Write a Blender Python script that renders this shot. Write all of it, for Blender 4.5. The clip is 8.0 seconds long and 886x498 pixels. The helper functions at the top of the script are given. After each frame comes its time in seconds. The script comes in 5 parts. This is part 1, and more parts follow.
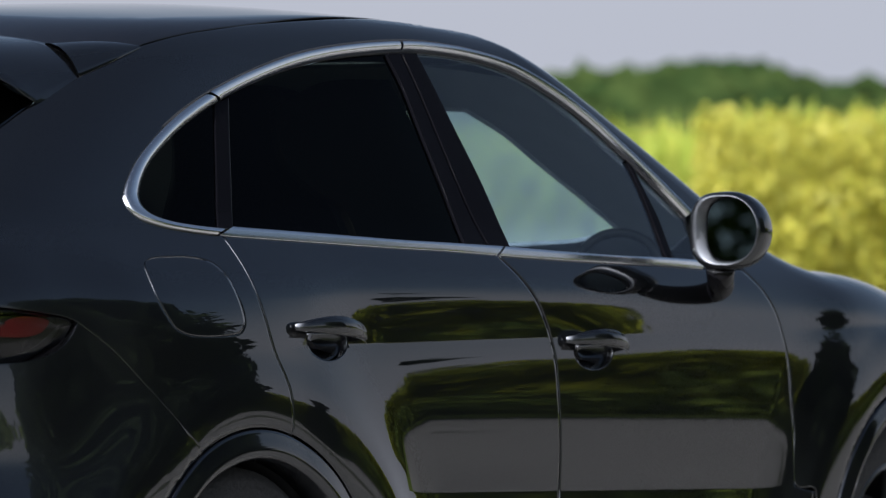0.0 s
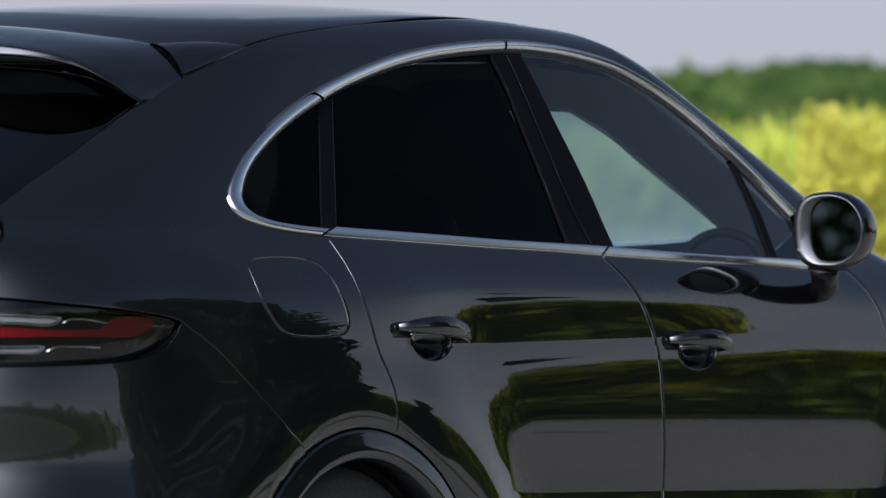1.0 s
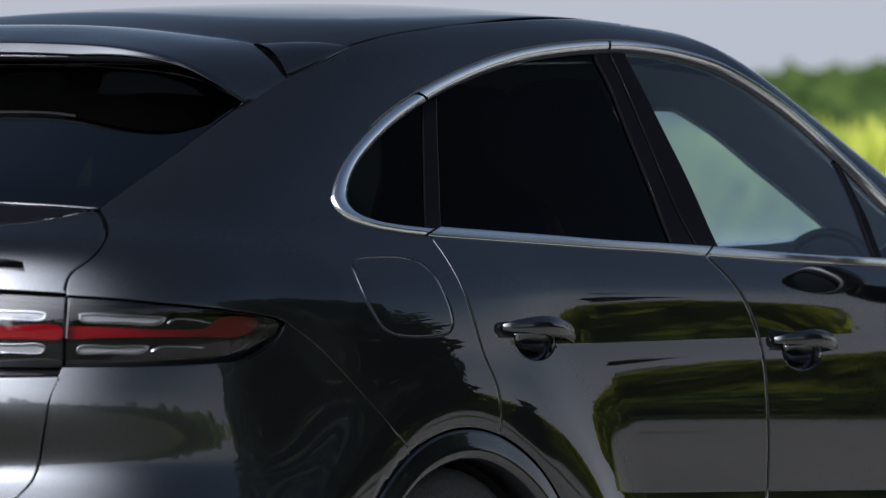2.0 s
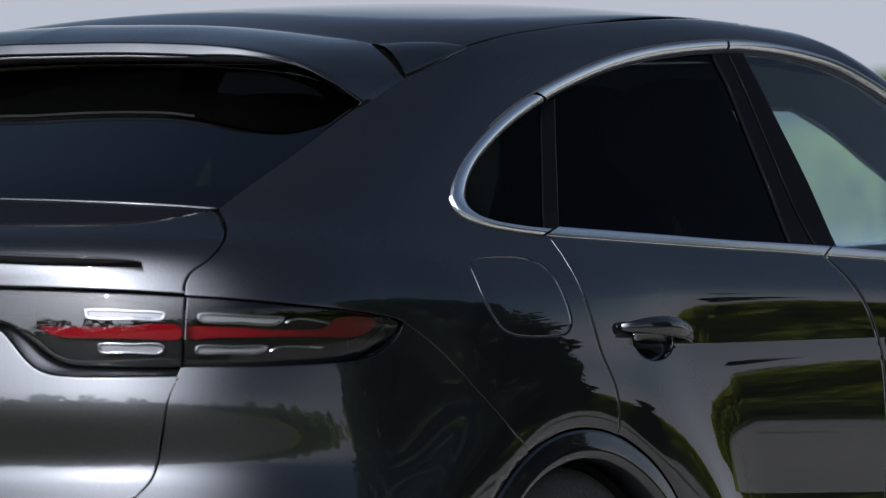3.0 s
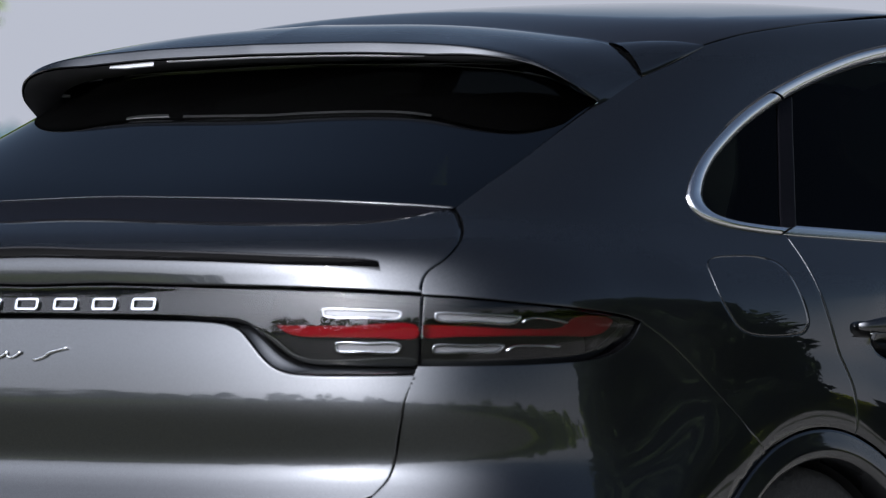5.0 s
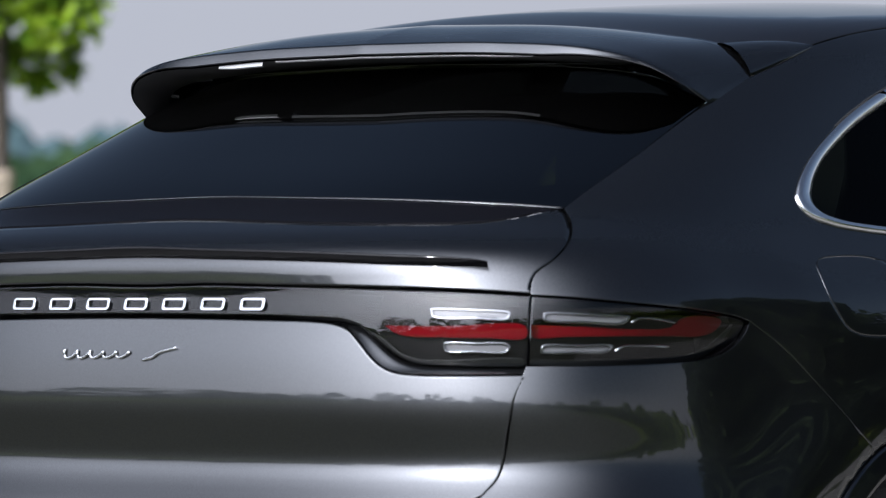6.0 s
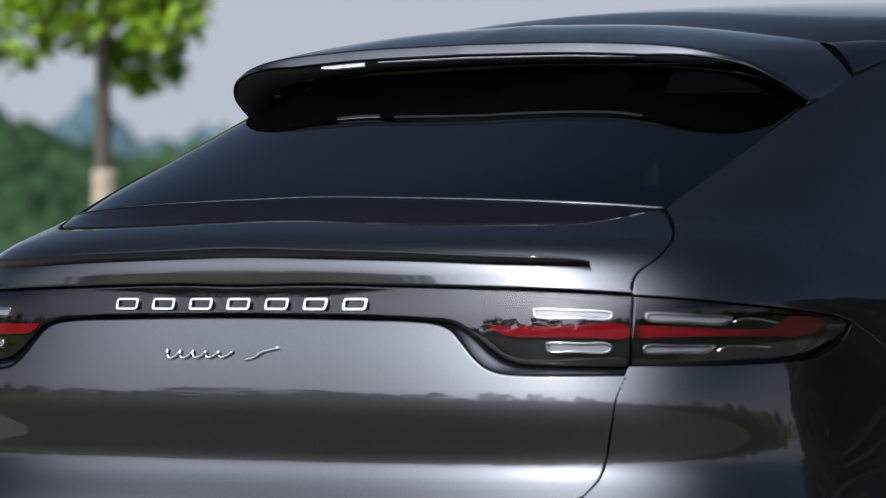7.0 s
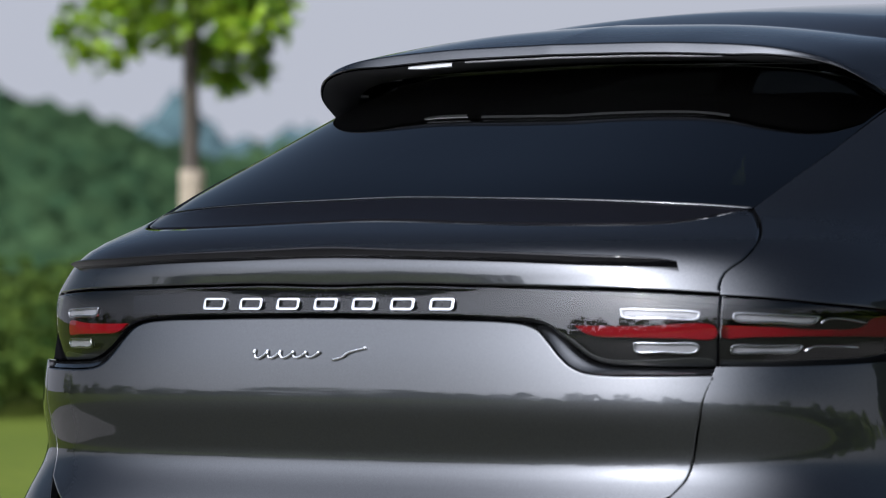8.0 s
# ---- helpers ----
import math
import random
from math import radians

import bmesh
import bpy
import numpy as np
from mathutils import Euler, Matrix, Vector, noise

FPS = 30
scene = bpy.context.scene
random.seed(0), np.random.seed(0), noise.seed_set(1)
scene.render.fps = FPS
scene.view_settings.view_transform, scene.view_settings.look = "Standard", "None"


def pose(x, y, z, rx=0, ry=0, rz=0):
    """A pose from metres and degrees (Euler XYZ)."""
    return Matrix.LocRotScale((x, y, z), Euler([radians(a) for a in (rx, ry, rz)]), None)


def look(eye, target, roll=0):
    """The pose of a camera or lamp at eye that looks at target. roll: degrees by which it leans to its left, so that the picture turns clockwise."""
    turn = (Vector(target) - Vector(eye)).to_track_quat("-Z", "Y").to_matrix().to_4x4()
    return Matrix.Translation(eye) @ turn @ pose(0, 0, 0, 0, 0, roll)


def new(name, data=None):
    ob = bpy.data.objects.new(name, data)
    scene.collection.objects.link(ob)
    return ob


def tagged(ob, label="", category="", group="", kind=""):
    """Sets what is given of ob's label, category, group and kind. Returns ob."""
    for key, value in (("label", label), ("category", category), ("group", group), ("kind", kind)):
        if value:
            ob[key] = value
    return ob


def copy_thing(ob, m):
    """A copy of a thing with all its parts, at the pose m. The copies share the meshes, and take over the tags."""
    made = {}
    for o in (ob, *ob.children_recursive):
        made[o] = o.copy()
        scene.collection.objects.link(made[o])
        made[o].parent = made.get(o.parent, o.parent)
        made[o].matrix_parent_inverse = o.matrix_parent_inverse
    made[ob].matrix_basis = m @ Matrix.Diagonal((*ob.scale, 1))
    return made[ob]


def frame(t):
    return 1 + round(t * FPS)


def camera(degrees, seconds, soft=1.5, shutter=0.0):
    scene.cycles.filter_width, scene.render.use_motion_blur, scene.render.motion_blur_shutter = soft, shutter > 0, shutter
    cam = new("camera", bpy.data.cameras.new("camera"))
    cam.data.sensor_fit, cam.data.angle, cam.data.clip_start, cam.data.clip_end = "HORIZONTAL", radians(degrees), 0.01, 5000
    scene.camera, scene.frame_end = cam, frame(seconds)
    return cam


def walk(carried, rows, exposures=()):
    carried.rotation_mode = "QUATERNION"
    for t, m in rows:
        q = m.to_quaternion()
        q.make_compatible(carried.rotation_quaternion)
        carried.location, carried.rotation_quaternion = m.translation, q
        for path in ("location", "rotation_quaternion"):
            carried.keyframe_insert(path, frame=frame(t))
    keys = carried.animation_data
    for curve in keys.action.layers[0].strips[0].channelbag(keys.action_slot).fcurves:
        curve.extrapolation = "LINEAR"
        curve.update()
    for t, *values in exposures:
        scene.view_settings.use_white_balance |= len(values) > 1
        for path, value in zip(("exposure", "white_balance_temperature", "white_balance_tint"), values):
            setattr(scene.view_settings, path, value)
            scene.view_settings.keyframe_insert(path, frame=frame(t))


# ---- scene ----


# ---- camera: a tripod pan on a long lens ----
cam = camera(9.956, 8.0, soft=1.15)
cam.data.dof.use_dof, cam.data.dof.focus_distance, cam.data.dof.aperture_fstop = True, 9.8, 6.0
EYE = (-7.948, -5.954, 1.134)
PITCH, LEAN = 0.098, 0.323
HEAD = Matrix.Rotation(radians(LEAN), 4, Vector((math.cos(radians(35.047)), math.sin(radians(35.047)), 0)))
PAN = [
    (0.0, 29.9075, 0.0), (0.5, 30.4576, 0.0), (1.0, 31.0776, 0.0), (2.5, 32.8825, 0.0), (3.0, 33.5807, 0.0),
    (3.5, 34.2398, 0.0), (4.0, 34.9683, 0.0), (4.5, 35.6146, -0.006), (6.0, 37.4696, -0.007), (6.5, 38.0314, -0.007),
    (7.0, 38.6222, -0.007), (7.5, 39.1514, -0.006), (8.0, 39.6033, -0.006),
]
walk(cam, [(t, Matrix.Translation(EYE) @ HEAD @ pose(0, 0, 0, 90 + PITCH + up, 0, az - 90)) for t, az, up in PAN], exposures=[(0.0, 0.0, 6120, 12.5), (8.0, 0.0, 6120, 12.5)])


# ---- light: high sun behind the tripod, hazy sky ----
SUN_AZ, SUN_EL = 181.0, 30.0
world = bpy.data.worlds.new("sky")
scene.world = world
world.use_nodes = True
wn = world.node_tree
wn.nodes.clear()
sky = wn.nodes.new("ShaderNodeTexSky")
sky.sky_type, sky.sun_disc = "NISHITA", False
sky.sun_elevation, sky.sun_rotation = radians(SUN_EL), radians(90 - SUN_AZ)
sky.air_density, sky.dust_density, sky.ozone_density = 1.0, 1.5, 1.5
# bright haze low over the land, thinning upwards
where = wn.nodes.new("ShaderNodeTexCoord")
part_z = wn.nodes.new("ShaderNodeSeparateXYZ")
wn.links.new(where.outputs["Generated"], part_z.inputs[0])
fade = wn.nodes.new("ShaderNodeValToRGB")
fade.color_ramp.interpolation = "EASE"
fade.color_ramp.elements[0].position, fade.color_ramp.elements[1].position = 0.06, 0.26
fade.color_ramp.elements[0].color, fade.color_ramp.elements[1].color = (0.95, 0.95, 0.95, 1), (0.0, 0.0, 0.0, 1)
wn.links.new(part_z.outputs["Z"], fade.inputs[0])
haze = wn.nodes.new("ShaderNodeMixRGB")
haze.inputs[2].default_value = (10.3, 10.6, 11.6, 1)
wn.links.new(fade.outputs[0], haze.inputs[0])
bg = wn.nodes.new("ShaderNodeBackground")
bg.inputs["Strength"].default_value = 0.05
wo = wn.nodes.new("ShaderNodeOutputWorld")
# thin high cloud takes the blue out of the sky
milky = wn.nodes.new("ShaderNodeHueSaturation")
milky.inputs["Saturation"].default_value, milky.inputs["Value"].default_value = 0.85, 1.22
wn.links.new(sky.outputs[0], milky.inputs["Color"])
wn.links.new(milky.outputs[0], haze.inputs[1])
# forward scatter: hazy air is brightest round the sun
to_sun = wn.nodes.new("ShaderNodeVectorMath")
to_sun.operation = "DOT_PRODUCT"
to_sun.inputs[1].default_value = (math.cos(radians(SUN_AZ)) * math.cos(radians(SUN_EL)), math.sin(radians(SUN_AZ)) * math.cos(radians(SUN_EL)), math.sin(radians(SUN_EL)))
wn.links.new(where.outputs["Generated"], to_sun.inputs[0])
front, lobe, glow = (wn.nodes.new("ShaderNodeMath") for _ in range(3))
front.operation, lobe.operation, glow.operation = "MAXIMUM", "POWER", "MULTIPLY"
front.inputs[1].default_value, lobe.inputs[1].default_value, glow.inputs[1].default_value = 0.0, 5.0, 165.0
wn.links.new(to_sun.outputs["Value"], front.inputs[0])
wn.links.new(front.outputs[0], lobe.inputs[0])
wn.links.new(lobe.outputs[0], glow.inputs[0])
air = wn.nodes.new("ShaderNodeMixRGB")
air.blend_type = "ADD"
air.inputs[0].default_value = 1.0
wn.links.new(haze.outputs[0], air.inputs[1])
cool = wn.nodes.new("ShaderNodeMixRGB")
cool.blend_type = "MULTIPLY"
cool.inputs[0].default_value, cool.inputs[2].default_value = 1.0, (0.975, 0.99, 1.04, 1)
wn.links.new(glow.outputs[0], cool.inputs[1])
wn.links.new(cool.outputs[0], air.inputs[2])
wn.links.new(air.outputs[0], bg.inputs["Color"])
wn.links.new(bg.outputs[0], wo.inputs["Surface"])
sun = new("sun", bpy.data.lights.new("sun", "SUN"))
sun.data.energy, sun.data.angle, sun.data.color = 5.0, radians(0.53), (1.0, 0.965, 0.92)
sun.matrix_world = look((0, 0, 0), (-math.cos(radians(SUN_AZ)) * math.cos(radians(SUN_EL)), -math.sin(radians(SUN_AZ)) * math.cos(radians(SUN_EL)), -math.sin(radians(SUN_EL))))
scene.view_settings.exposure = 0.0


# ---- materials ----
def shader(name, color=(0.5, 0.5, 0.5), rough=0.5, metal=0.0, coat=0.0, spec=0.5):
    m = bpy.data.materials.new(name)
    m.use_nodes = True
    b = m.node_tree.nodes["Principled BSDF"]
    b.inputs["Base Color"].default_value = (*color, 1)
    b.inputs["Roughness"].default_value = rough
    b.inputs["Metallic"].default_value = metal
    b.inputs["Coat Weight"].default_value = coat
    b.inputs["Coat Roughness"].default_value = 0.015
    b.inputs["Specular IOR Level"].default_value = spec
    return m


def node(m, kind, **values):
    n = m.node_tree.nodes.new("ShaderNode" + kind)
    for k, v in values.items():
        n.inputs[k.replace("_", " ")].default_value = v
    return n


def link(m, a, b):
    m.node_tree.links.new(a, b)


def mottle(m, scales, colors, spots=(0.3, 0.7), bump=0.0, socket="Base Color", distance=0.02):
    """Colour from noise at two scales, mixed between two colours; the same noise gives the relief."""
    b = m.node_tree.nodes["Principled BSDF"]
    co = node(m, "TexCoord").outputs["Object"]
    n1, n2 = node(m, "TexNoise", Scale=scales[0], Detail=4.0), node(m, "TexNoise", Scale=scales[1], Detail=3.0)
    link(m, co, n1.inputs["Vector"])
    link(m, co, n2.inputs["Vector"])
    mix = m.node_tree.nodes.new("ShaderNodeMath")
    mix.operation = "ADD"
    half = m.node_tree.nodes.new("ShaderNodeMath")
    half.operation = "MULTIPLY"
    half.inputs[1].default_value = 0.5
    link(m, n1.outputs["Fac"], mix.inputs[0])
    link(m, n2.outputs["Fac"], mix.inputs[1])
    link(m, mix.outputs[0], half.inputs[0])
    ramp = m.node_tree.nodes.new("ShaderNodeValToRGB")
    ramp.color_ramp.elements[0].position, ramp.color_ramp.elements[1].position = spots
    ramp.color_ramp.elements[0].color, ramp.color_ramp.elements[1].color = (*colors[0], 1), (*colors[1], 1)
    link(m, half.outputs[0], ramp.inputs[0])
    link(m, ramp.outputs[0], b.inputs[socket])
    if bump:
        bp = node(m, "Bump", Strength=bump, Distance=distance)
        link(m, n2.outputs["Fac"], bp.inputs["Height"])
        link(m, bp.outputs[0], b.inputs["Normal"])
    return m


def flake_paint():
    """Dark grey metallic paint: flakes that tilt each their own way under a clear coat."""
    m = shader("grey_metallic_paint", (0.03, 0.031, 0.033), 0.31, 0.97, 1.0)
    b = m.node_tree.nodes["Principled BSDF"]
    b.inputs["Specular Tint"].default_value = (0.04, 0.045, 0.055, 1)
    b.inputs["Coat IOR"].default_value = 1.68
    co = node(m, "TexCoord").outputs["Object"]
    v = node(m, "TexVoronoi", Scale=900.0)
    link(m, co, v.inputs["Vector"])
    ramp = m.node_tree.nodes.new("ShaderNodeValToRGB")
    ramp.color_ramp.elements[0].color, ramp.color_ramp.elements[1].color = (0.036, 0.038, 0.042, 1), (0.054, 0.057, 0.062, 1)
    link(m, v.outputs["Color"], ramp.inputs[0])
    link(m, ramp.outputs[0], b.inputs["Base Color"])
    return m


def pane(name, tint, rough=0.0, shine=0.6, least=None):
    """Window glass: tinted see-through with a clear reflection."""
    m = bpy.data.materials.new(name)
    m.use_nodes = True
    t = m.node_tree
    t.nodes.clear()
    out, mix, clear, gloss, fr, pw, ad = (t.nodes.new("ShaderNode" + k) for k in ("OutputMaterial", "MixShader", "BsdfTransparent", "BsdfGlossy", "LayerWeight", "Math", "Math"))
    clear.inputs["Color"].default_value = (*tint, 1)
    gloss.inputs["Roughness"].default_value = rough
    fr.inputs["Blend"].default_value = 0.5
    pw.operation, ad.operation = "POWER", "MULTIPLY_ADD"
    pw.inputs[1].default_value, ad.inputs[1].default_value, ad.inputs[2].default_value = 5.0, shine, 0.02 + 0.027 * shine if least is None else least
    t.links.new(fr.outputs["Facing"], pw.inputs[0])
    t.links.new(pw.outputs[0], ad.inputs[0])
    t.links.new(ad.outputs[0], mix.inputs[0])
    t.links.new(clear.outputs[0], mix.inputs[1])
    t.links.new(gloss.outputs[0], mix.inputs[2])
    t.links.new(mix.outputs[0], out.inputs[0])
    return m


PAINT = flake_paint()
CHROME = shader("brushed_aluminium_trim", (0.96, 0.965, 0.975), 0.2, 1.0)
POLISH = shader("polished_chrome", (0.75, 0.76, 0.78), 0.06, 1.0)
GLOSS_BLACK = shader("gloss_black_trim", (0.004, 0.004, 0.005), 0.06, 0.0, 0.0, 0.25)
PILLAR_BLACK = shader("pillar_black", (0.003, 0.003, 0.004), 0.12, 0.0, 0.0, 0.012)
ROOF_BLACK = shader("gloss_black_roof", (0.004, 0.004, 0.005), 0.05, 0.0, 0.0, 0.6)
BAND_BLACK = shader("ceramic_black_glass_border", (0.003, 0.003, 0.004), 0.04, 0.0, 0.0, 0.03)
RUBBER = shader("black_rubber", (0.012, 0.012, 0.013), 0.6)
BLACK = shader("black_plastic", (0.01, 0.01, 0.011), 0.5)
CLOTH = mottle(shader("dark_leather", (0.008, 0.008, 0.009), 0.55), (9, 120), ((0.005, 0.005, 0.006), (0.012, 0.012, 0.013)), bump=0.2)
TYRE = mottle(shader("tyre_rubber", (0.02, 0.02, 0.02), 0.8), (6, 90), ((0.014, 0.014, 0.014), (0.028, 0.028, 0.028)), bump=0.3)
ALLOY = shader("grey_alloy", (0.22, 0.225, 0.235), 0.28, 1.0)
CLEAR_GLASS = pane("clear_window_glass", (0.66, 0.74, 0.74), shine=0.95, least=0.07)
# Pale blue veil mixed into the glass stands in for hazy reflected sky.
SCREEN_GLASS = pane("dusty_windscreen", (0.50, 0.62, 0.66), shine=0.95)
_t = SCREEN_GLASS.node_tree
veil_tint, veil = _t.nodes.new("ShaderNodeBsdfTranslucent"), _t.nodes.new("ShaderNodeMixShader")
veil_tint.inputs["Color"].default_value, veil.inputs[0].default_value = (0.64, 0.80, 0.90, 1), 0.40
_out = next(n for n in _t.nodes if n.type == "OUTPUT_MATERIAL")
_t.links.new(_out.inputs[0].links[0].from_socket, veil.inputs[1])
_t.links.new(veil_tint.outputs[0], veil.inputs[2])
_t.links.new(veil.outputs[0], _out.inputs[0])
DARK_GLASS = pane("privacy_glass", (0.14, 0.145, 0.11), shine=0.2, least=0.008)
REAR_GLASS = pane("dark_rear_glass", (0.010, 0.011, 0.012), shine=0.8, least=0.135)
LAMP_COVER = pane("smoked_lamp_cover", (0.62, 0.62, 0.63), shine=0.9, least=0.06)
RED = shader("red_lamp_plastic", (0.19, 0.0005, 0.006), 0.3, 0.0, 0.0, 0.05)
LAMP_SILVER = shader("lamp_reflector", (0.66, 0.68, 0.70), 0.16, 1.0)
LAMP_GLOW = shader("lamp_diffuser", (0.36, 0.37, 0.38), 0.35, 0.3)
LAMP_SMOKE = shader("lamp_smoke", (0.005, 0.0055, 0.008), 0.15, 0.0, 0.0, 0.08)
LAMP_GREY = shader("lamp_inner_grey", (0.02, 0.022, 0.023), 0.3, 0.5)
LAMP_TRAY = shader("lamp_tray_black", (0.003, 0.003, 0.0035), 0.25, 0.0, 0.0, 0.05)
PILLAR_TRIM = mottle(shader("grey_woven_trim", (0.2, 0.2, 0.22), 0.9), (12, 300), ((0.54, 0.56, 0.63), (0.64, 0.66, 0.73)), bump=0.2)
# Dark greenish tone put into the mirror stands in for reflected trees.
MIRROR = shader("mirror_silver", (0.02, 0.028, 0.03), 0.01, 1.0)


# ---- the car's outer surface, as one smooth implicit form (x forward from the rear axle, y left, z up) ----
class Curve:
    """Natural cubic spline through a few stations."""

    def __init__(self, *pts):
        p = np.array(pts, float)
        self.x, self.y = p[:, 0], p[:, 1]
        n, h = len(p), np.diff(p[:, 0])
        a, b = np.eye(n), np.zeros(n)
        for i in range(1, n - 1):
            a[i, i - 1:i + 2] = h[i - 1], 2 * (h[i - 1] + h[i]), h[i]
            b[i] = 6 * ((self.y[i + 1] - self.y[i]) / h[i] - (self.y[i] - self.y[i - 1]) / h[i - 1])
        self.m, self.h = np.linalg.solve(a, b), h

    def __call__(self, v):
        v = np.clip(v, self.x[0], self.x[-1])
        i = np.clip(np.searchsorted(self.x, v) - 1, 0, len(self.h) - 1)
        h, a, b = self.h[i], self.x[i + 1] - v, v - self.x[i]
        return (self.m[i] * a ** 3 + self.m[i + 1] * b ** 3) / (6 * h) + (self.y[i] / h - self.m[i] * h / 6) * a + (self.y[i + 1] / h - self.m[i + 1] * h / 6) * b


def relu(v):
    return np.maximum(v, 0.0)


def smax(a, b, k):
    h = relu(k - np.abs(a - b)) / k
    return np.maximum(a, b) + h * h * k * 0.25


def smin(a, b, k):
    return -smax(-a, -b, k)


def bell(v, c, w):
    return np.exp(-((v - c) / w) ** 2)


# lean of the door skin from the vertical, in degrees, by height: shoulder, groove, crease, swell, tuck, crease over the sill
def skin(*leans):
    """Half-width over height from leans, which may jump at a crease."""
    z = np.linspace(0.15, 1.35, 2401)
    q = np.array(leans, float)
    w = -np.cumsum(np.tan(np.radians(np.interp(z, q[:, 0], q[:, 1])))) * (z[1] - z[0])
    w = w - np.interp(0.78, z, w)
    return lambda v: np.interp(v, z, w)


SWELL = ((0.15, -30), (0.30, -12), (0.45, -2), (0.56, 3.0), (0.655, 3.0), (0.661, -3.4), (0.70, -3.6), (0.75, -2.8), (0.80, -0.2), (0.84, 1.9), (0.88, 4.4), (0.915, 7.2))
SWELL_FALL = 0.036
SHOULDER = ((1.05, 6.5), (1.06, 9), (1.10, 18), (1.16, 28), (1.22, 34), (1.35, 40))
SKIN = skin(*SWELL, (0.935, 10.2), (0.963, 13.0), (0.966, 3.0), (0.99, 3.2), (1.03, 4.2), *SHOULDER)
SKIN_NEAR = skin((0.15, -30), (0.30, -12), (0.45, -2), (0.56, 1.5), (0.80, 1.5), (0.84, 2.4), (0.88, 4.4), (0.915, 7.2), (0.935, 10.2), (0.963, 13.0), (0.966, 3.0), (0.99, 3.2), (1.03, 4.2), *SHOULDER)
SKIN_TAIL = skin((0.15, -30), (0.30, -12), (0.45, -2), (0.60, 7.0), (0.70, 11.0), (0.74, 10.5), (0.78, 9.0), (0.82, 8.0), (0.86, 7.5), (0.885, 7.0), (0.92, 9.0), (0.95, 11.0), (0.98, 6.5), (1.03, 5.0), *SHOULDER)
SKIN_QUARTER = skin((0.15, -30), (0.30, -12), (0.45, -2), (0.60, 5.0), (0.70, 6.0), (0.78, 4.0), (0.85, 3.5), (0.95, 4.5), (1.00, 4.5), (1.03, 5.0), *SHOULDER)
SKIN_AHEAD = skin(*SWELL, (0.94, 10.0), (0.965, 11.2), (0.985, 11.2), (1.01, 10.5), (1.03, 10), *SHOULDER)
# the flare round the wheel openings: slope, in degrees, over the distance from the opening's edge
_d = np.linspace(-0.1, 0.6, 1401)


def rise(at, slopes):
    t = np.tan(np.radians(np.interp(_d, at, slopes)))
    return np.cumsum(t[::-1])[::-1] * (_d[1] - _d[0])


FLANK = rise((-0.1, -0.01, 0.0, 0.022, 0.05, 0.09, 0.12, 0.16, 0.20, 0.27, 0.36), (0, 0, -7, -1.5, 1.2, 4.5, 9.5, 12.0, 9.0, 3.0, 0.0))
CROWN = rise((-0.1, -0.01, 0.0, 0.022, 0.05, 0.09, 0.12, 0.20, 0.30), (0, 0, -7, -1.5, 1.2, 4.0, 4.6, 2.6, 0.0)) + (FLANK[200] - 0.0145)
ARCH_Z, ARCH_R, BASE = 0.352, 0.466, 2.895


def flared(x, z, xc):
    r = np.hypot(x - xc, z - ARCH_Z)
    flank = ease((np.abs(x - xc) / np.maximum(r, 1e-6) - 0.30) / 0.35)
    fall = 1 - ease((r - ARCH_R - 0.2) / 0.3)
    return np.interp(r - ARCH_R, _d, FLANK) * flank + np.interp(r - ARCH_R, _d, CROWN) * fall * (1 - flank)


def ease(v):
    v = np.clip(v, 0, 1)
    return v * v * (3 - 2 * v)


TAPER = Curve((-1.2, 0.034), (-0.9, 0.034), (-0.4, 0.012), (0.6, 0.0), (1.6, 0.0), (2.4, 0.0), (3.0, -0.01), (3.9, -0.05))
TAIL = Curve((0.15, -0.95), (0.3, -1.06), (0.45, -1.135), (0.6, -1.15), (0.69, -1.125), (0.737, -1.096), (0.772, -1.081), (0.82, -1.0885), (0.873, -1.102), (0.915, -1.101), (0.97, -1.094),
             (1.06, -1.076), (1.1, -1.07), (1.13, -1.066), (1.3, -1.06))
NOSE = Curve((0.15, 3.55), (0.35, 3.72), (0.6, 3.8), (0.8, 3.77), (0.95, 3.66), (1.05, 3.5), (1.3, 3.2))
DECK = Curve((-1.2, 1.15), (-0.6, 1.17), (0.2, 1.18), (1.2, 1.155), (2.1, 1.125), (2.7, 1.105), (3.2, 1.06), (3.6, 0.98), (3.9, 0.9))
ROOF = Curve((-1.3, 1.30), (-0.9, 1.435), (-0.39, 1.545), (0.0, 1.606), (0.5, 1.645), (1.0, 1.664), (1.4, 1.655), (1.8, 1.625), (2.4, 1.55), (3.0, 1.4))
BACK = Curve((0.7, -0.7), (0.9, -0.85), (1.05, -0.98), (1.15, -1.035), (1.2, -0.945), (1.25, -0.855), (1.33, -0.69), (1.42, -0.495), (1.5, -0.305), (1.6, -0.02), (1.75, 0.5))
SIDEGLASS = Curve((0.7, 0.8), (0.9, 0.87), (1.05, 0.885), (1.15, 0.873), (1.25, 0.833), (1.4, 0.752), (1.55, 0.668), (1.7, 0.575))


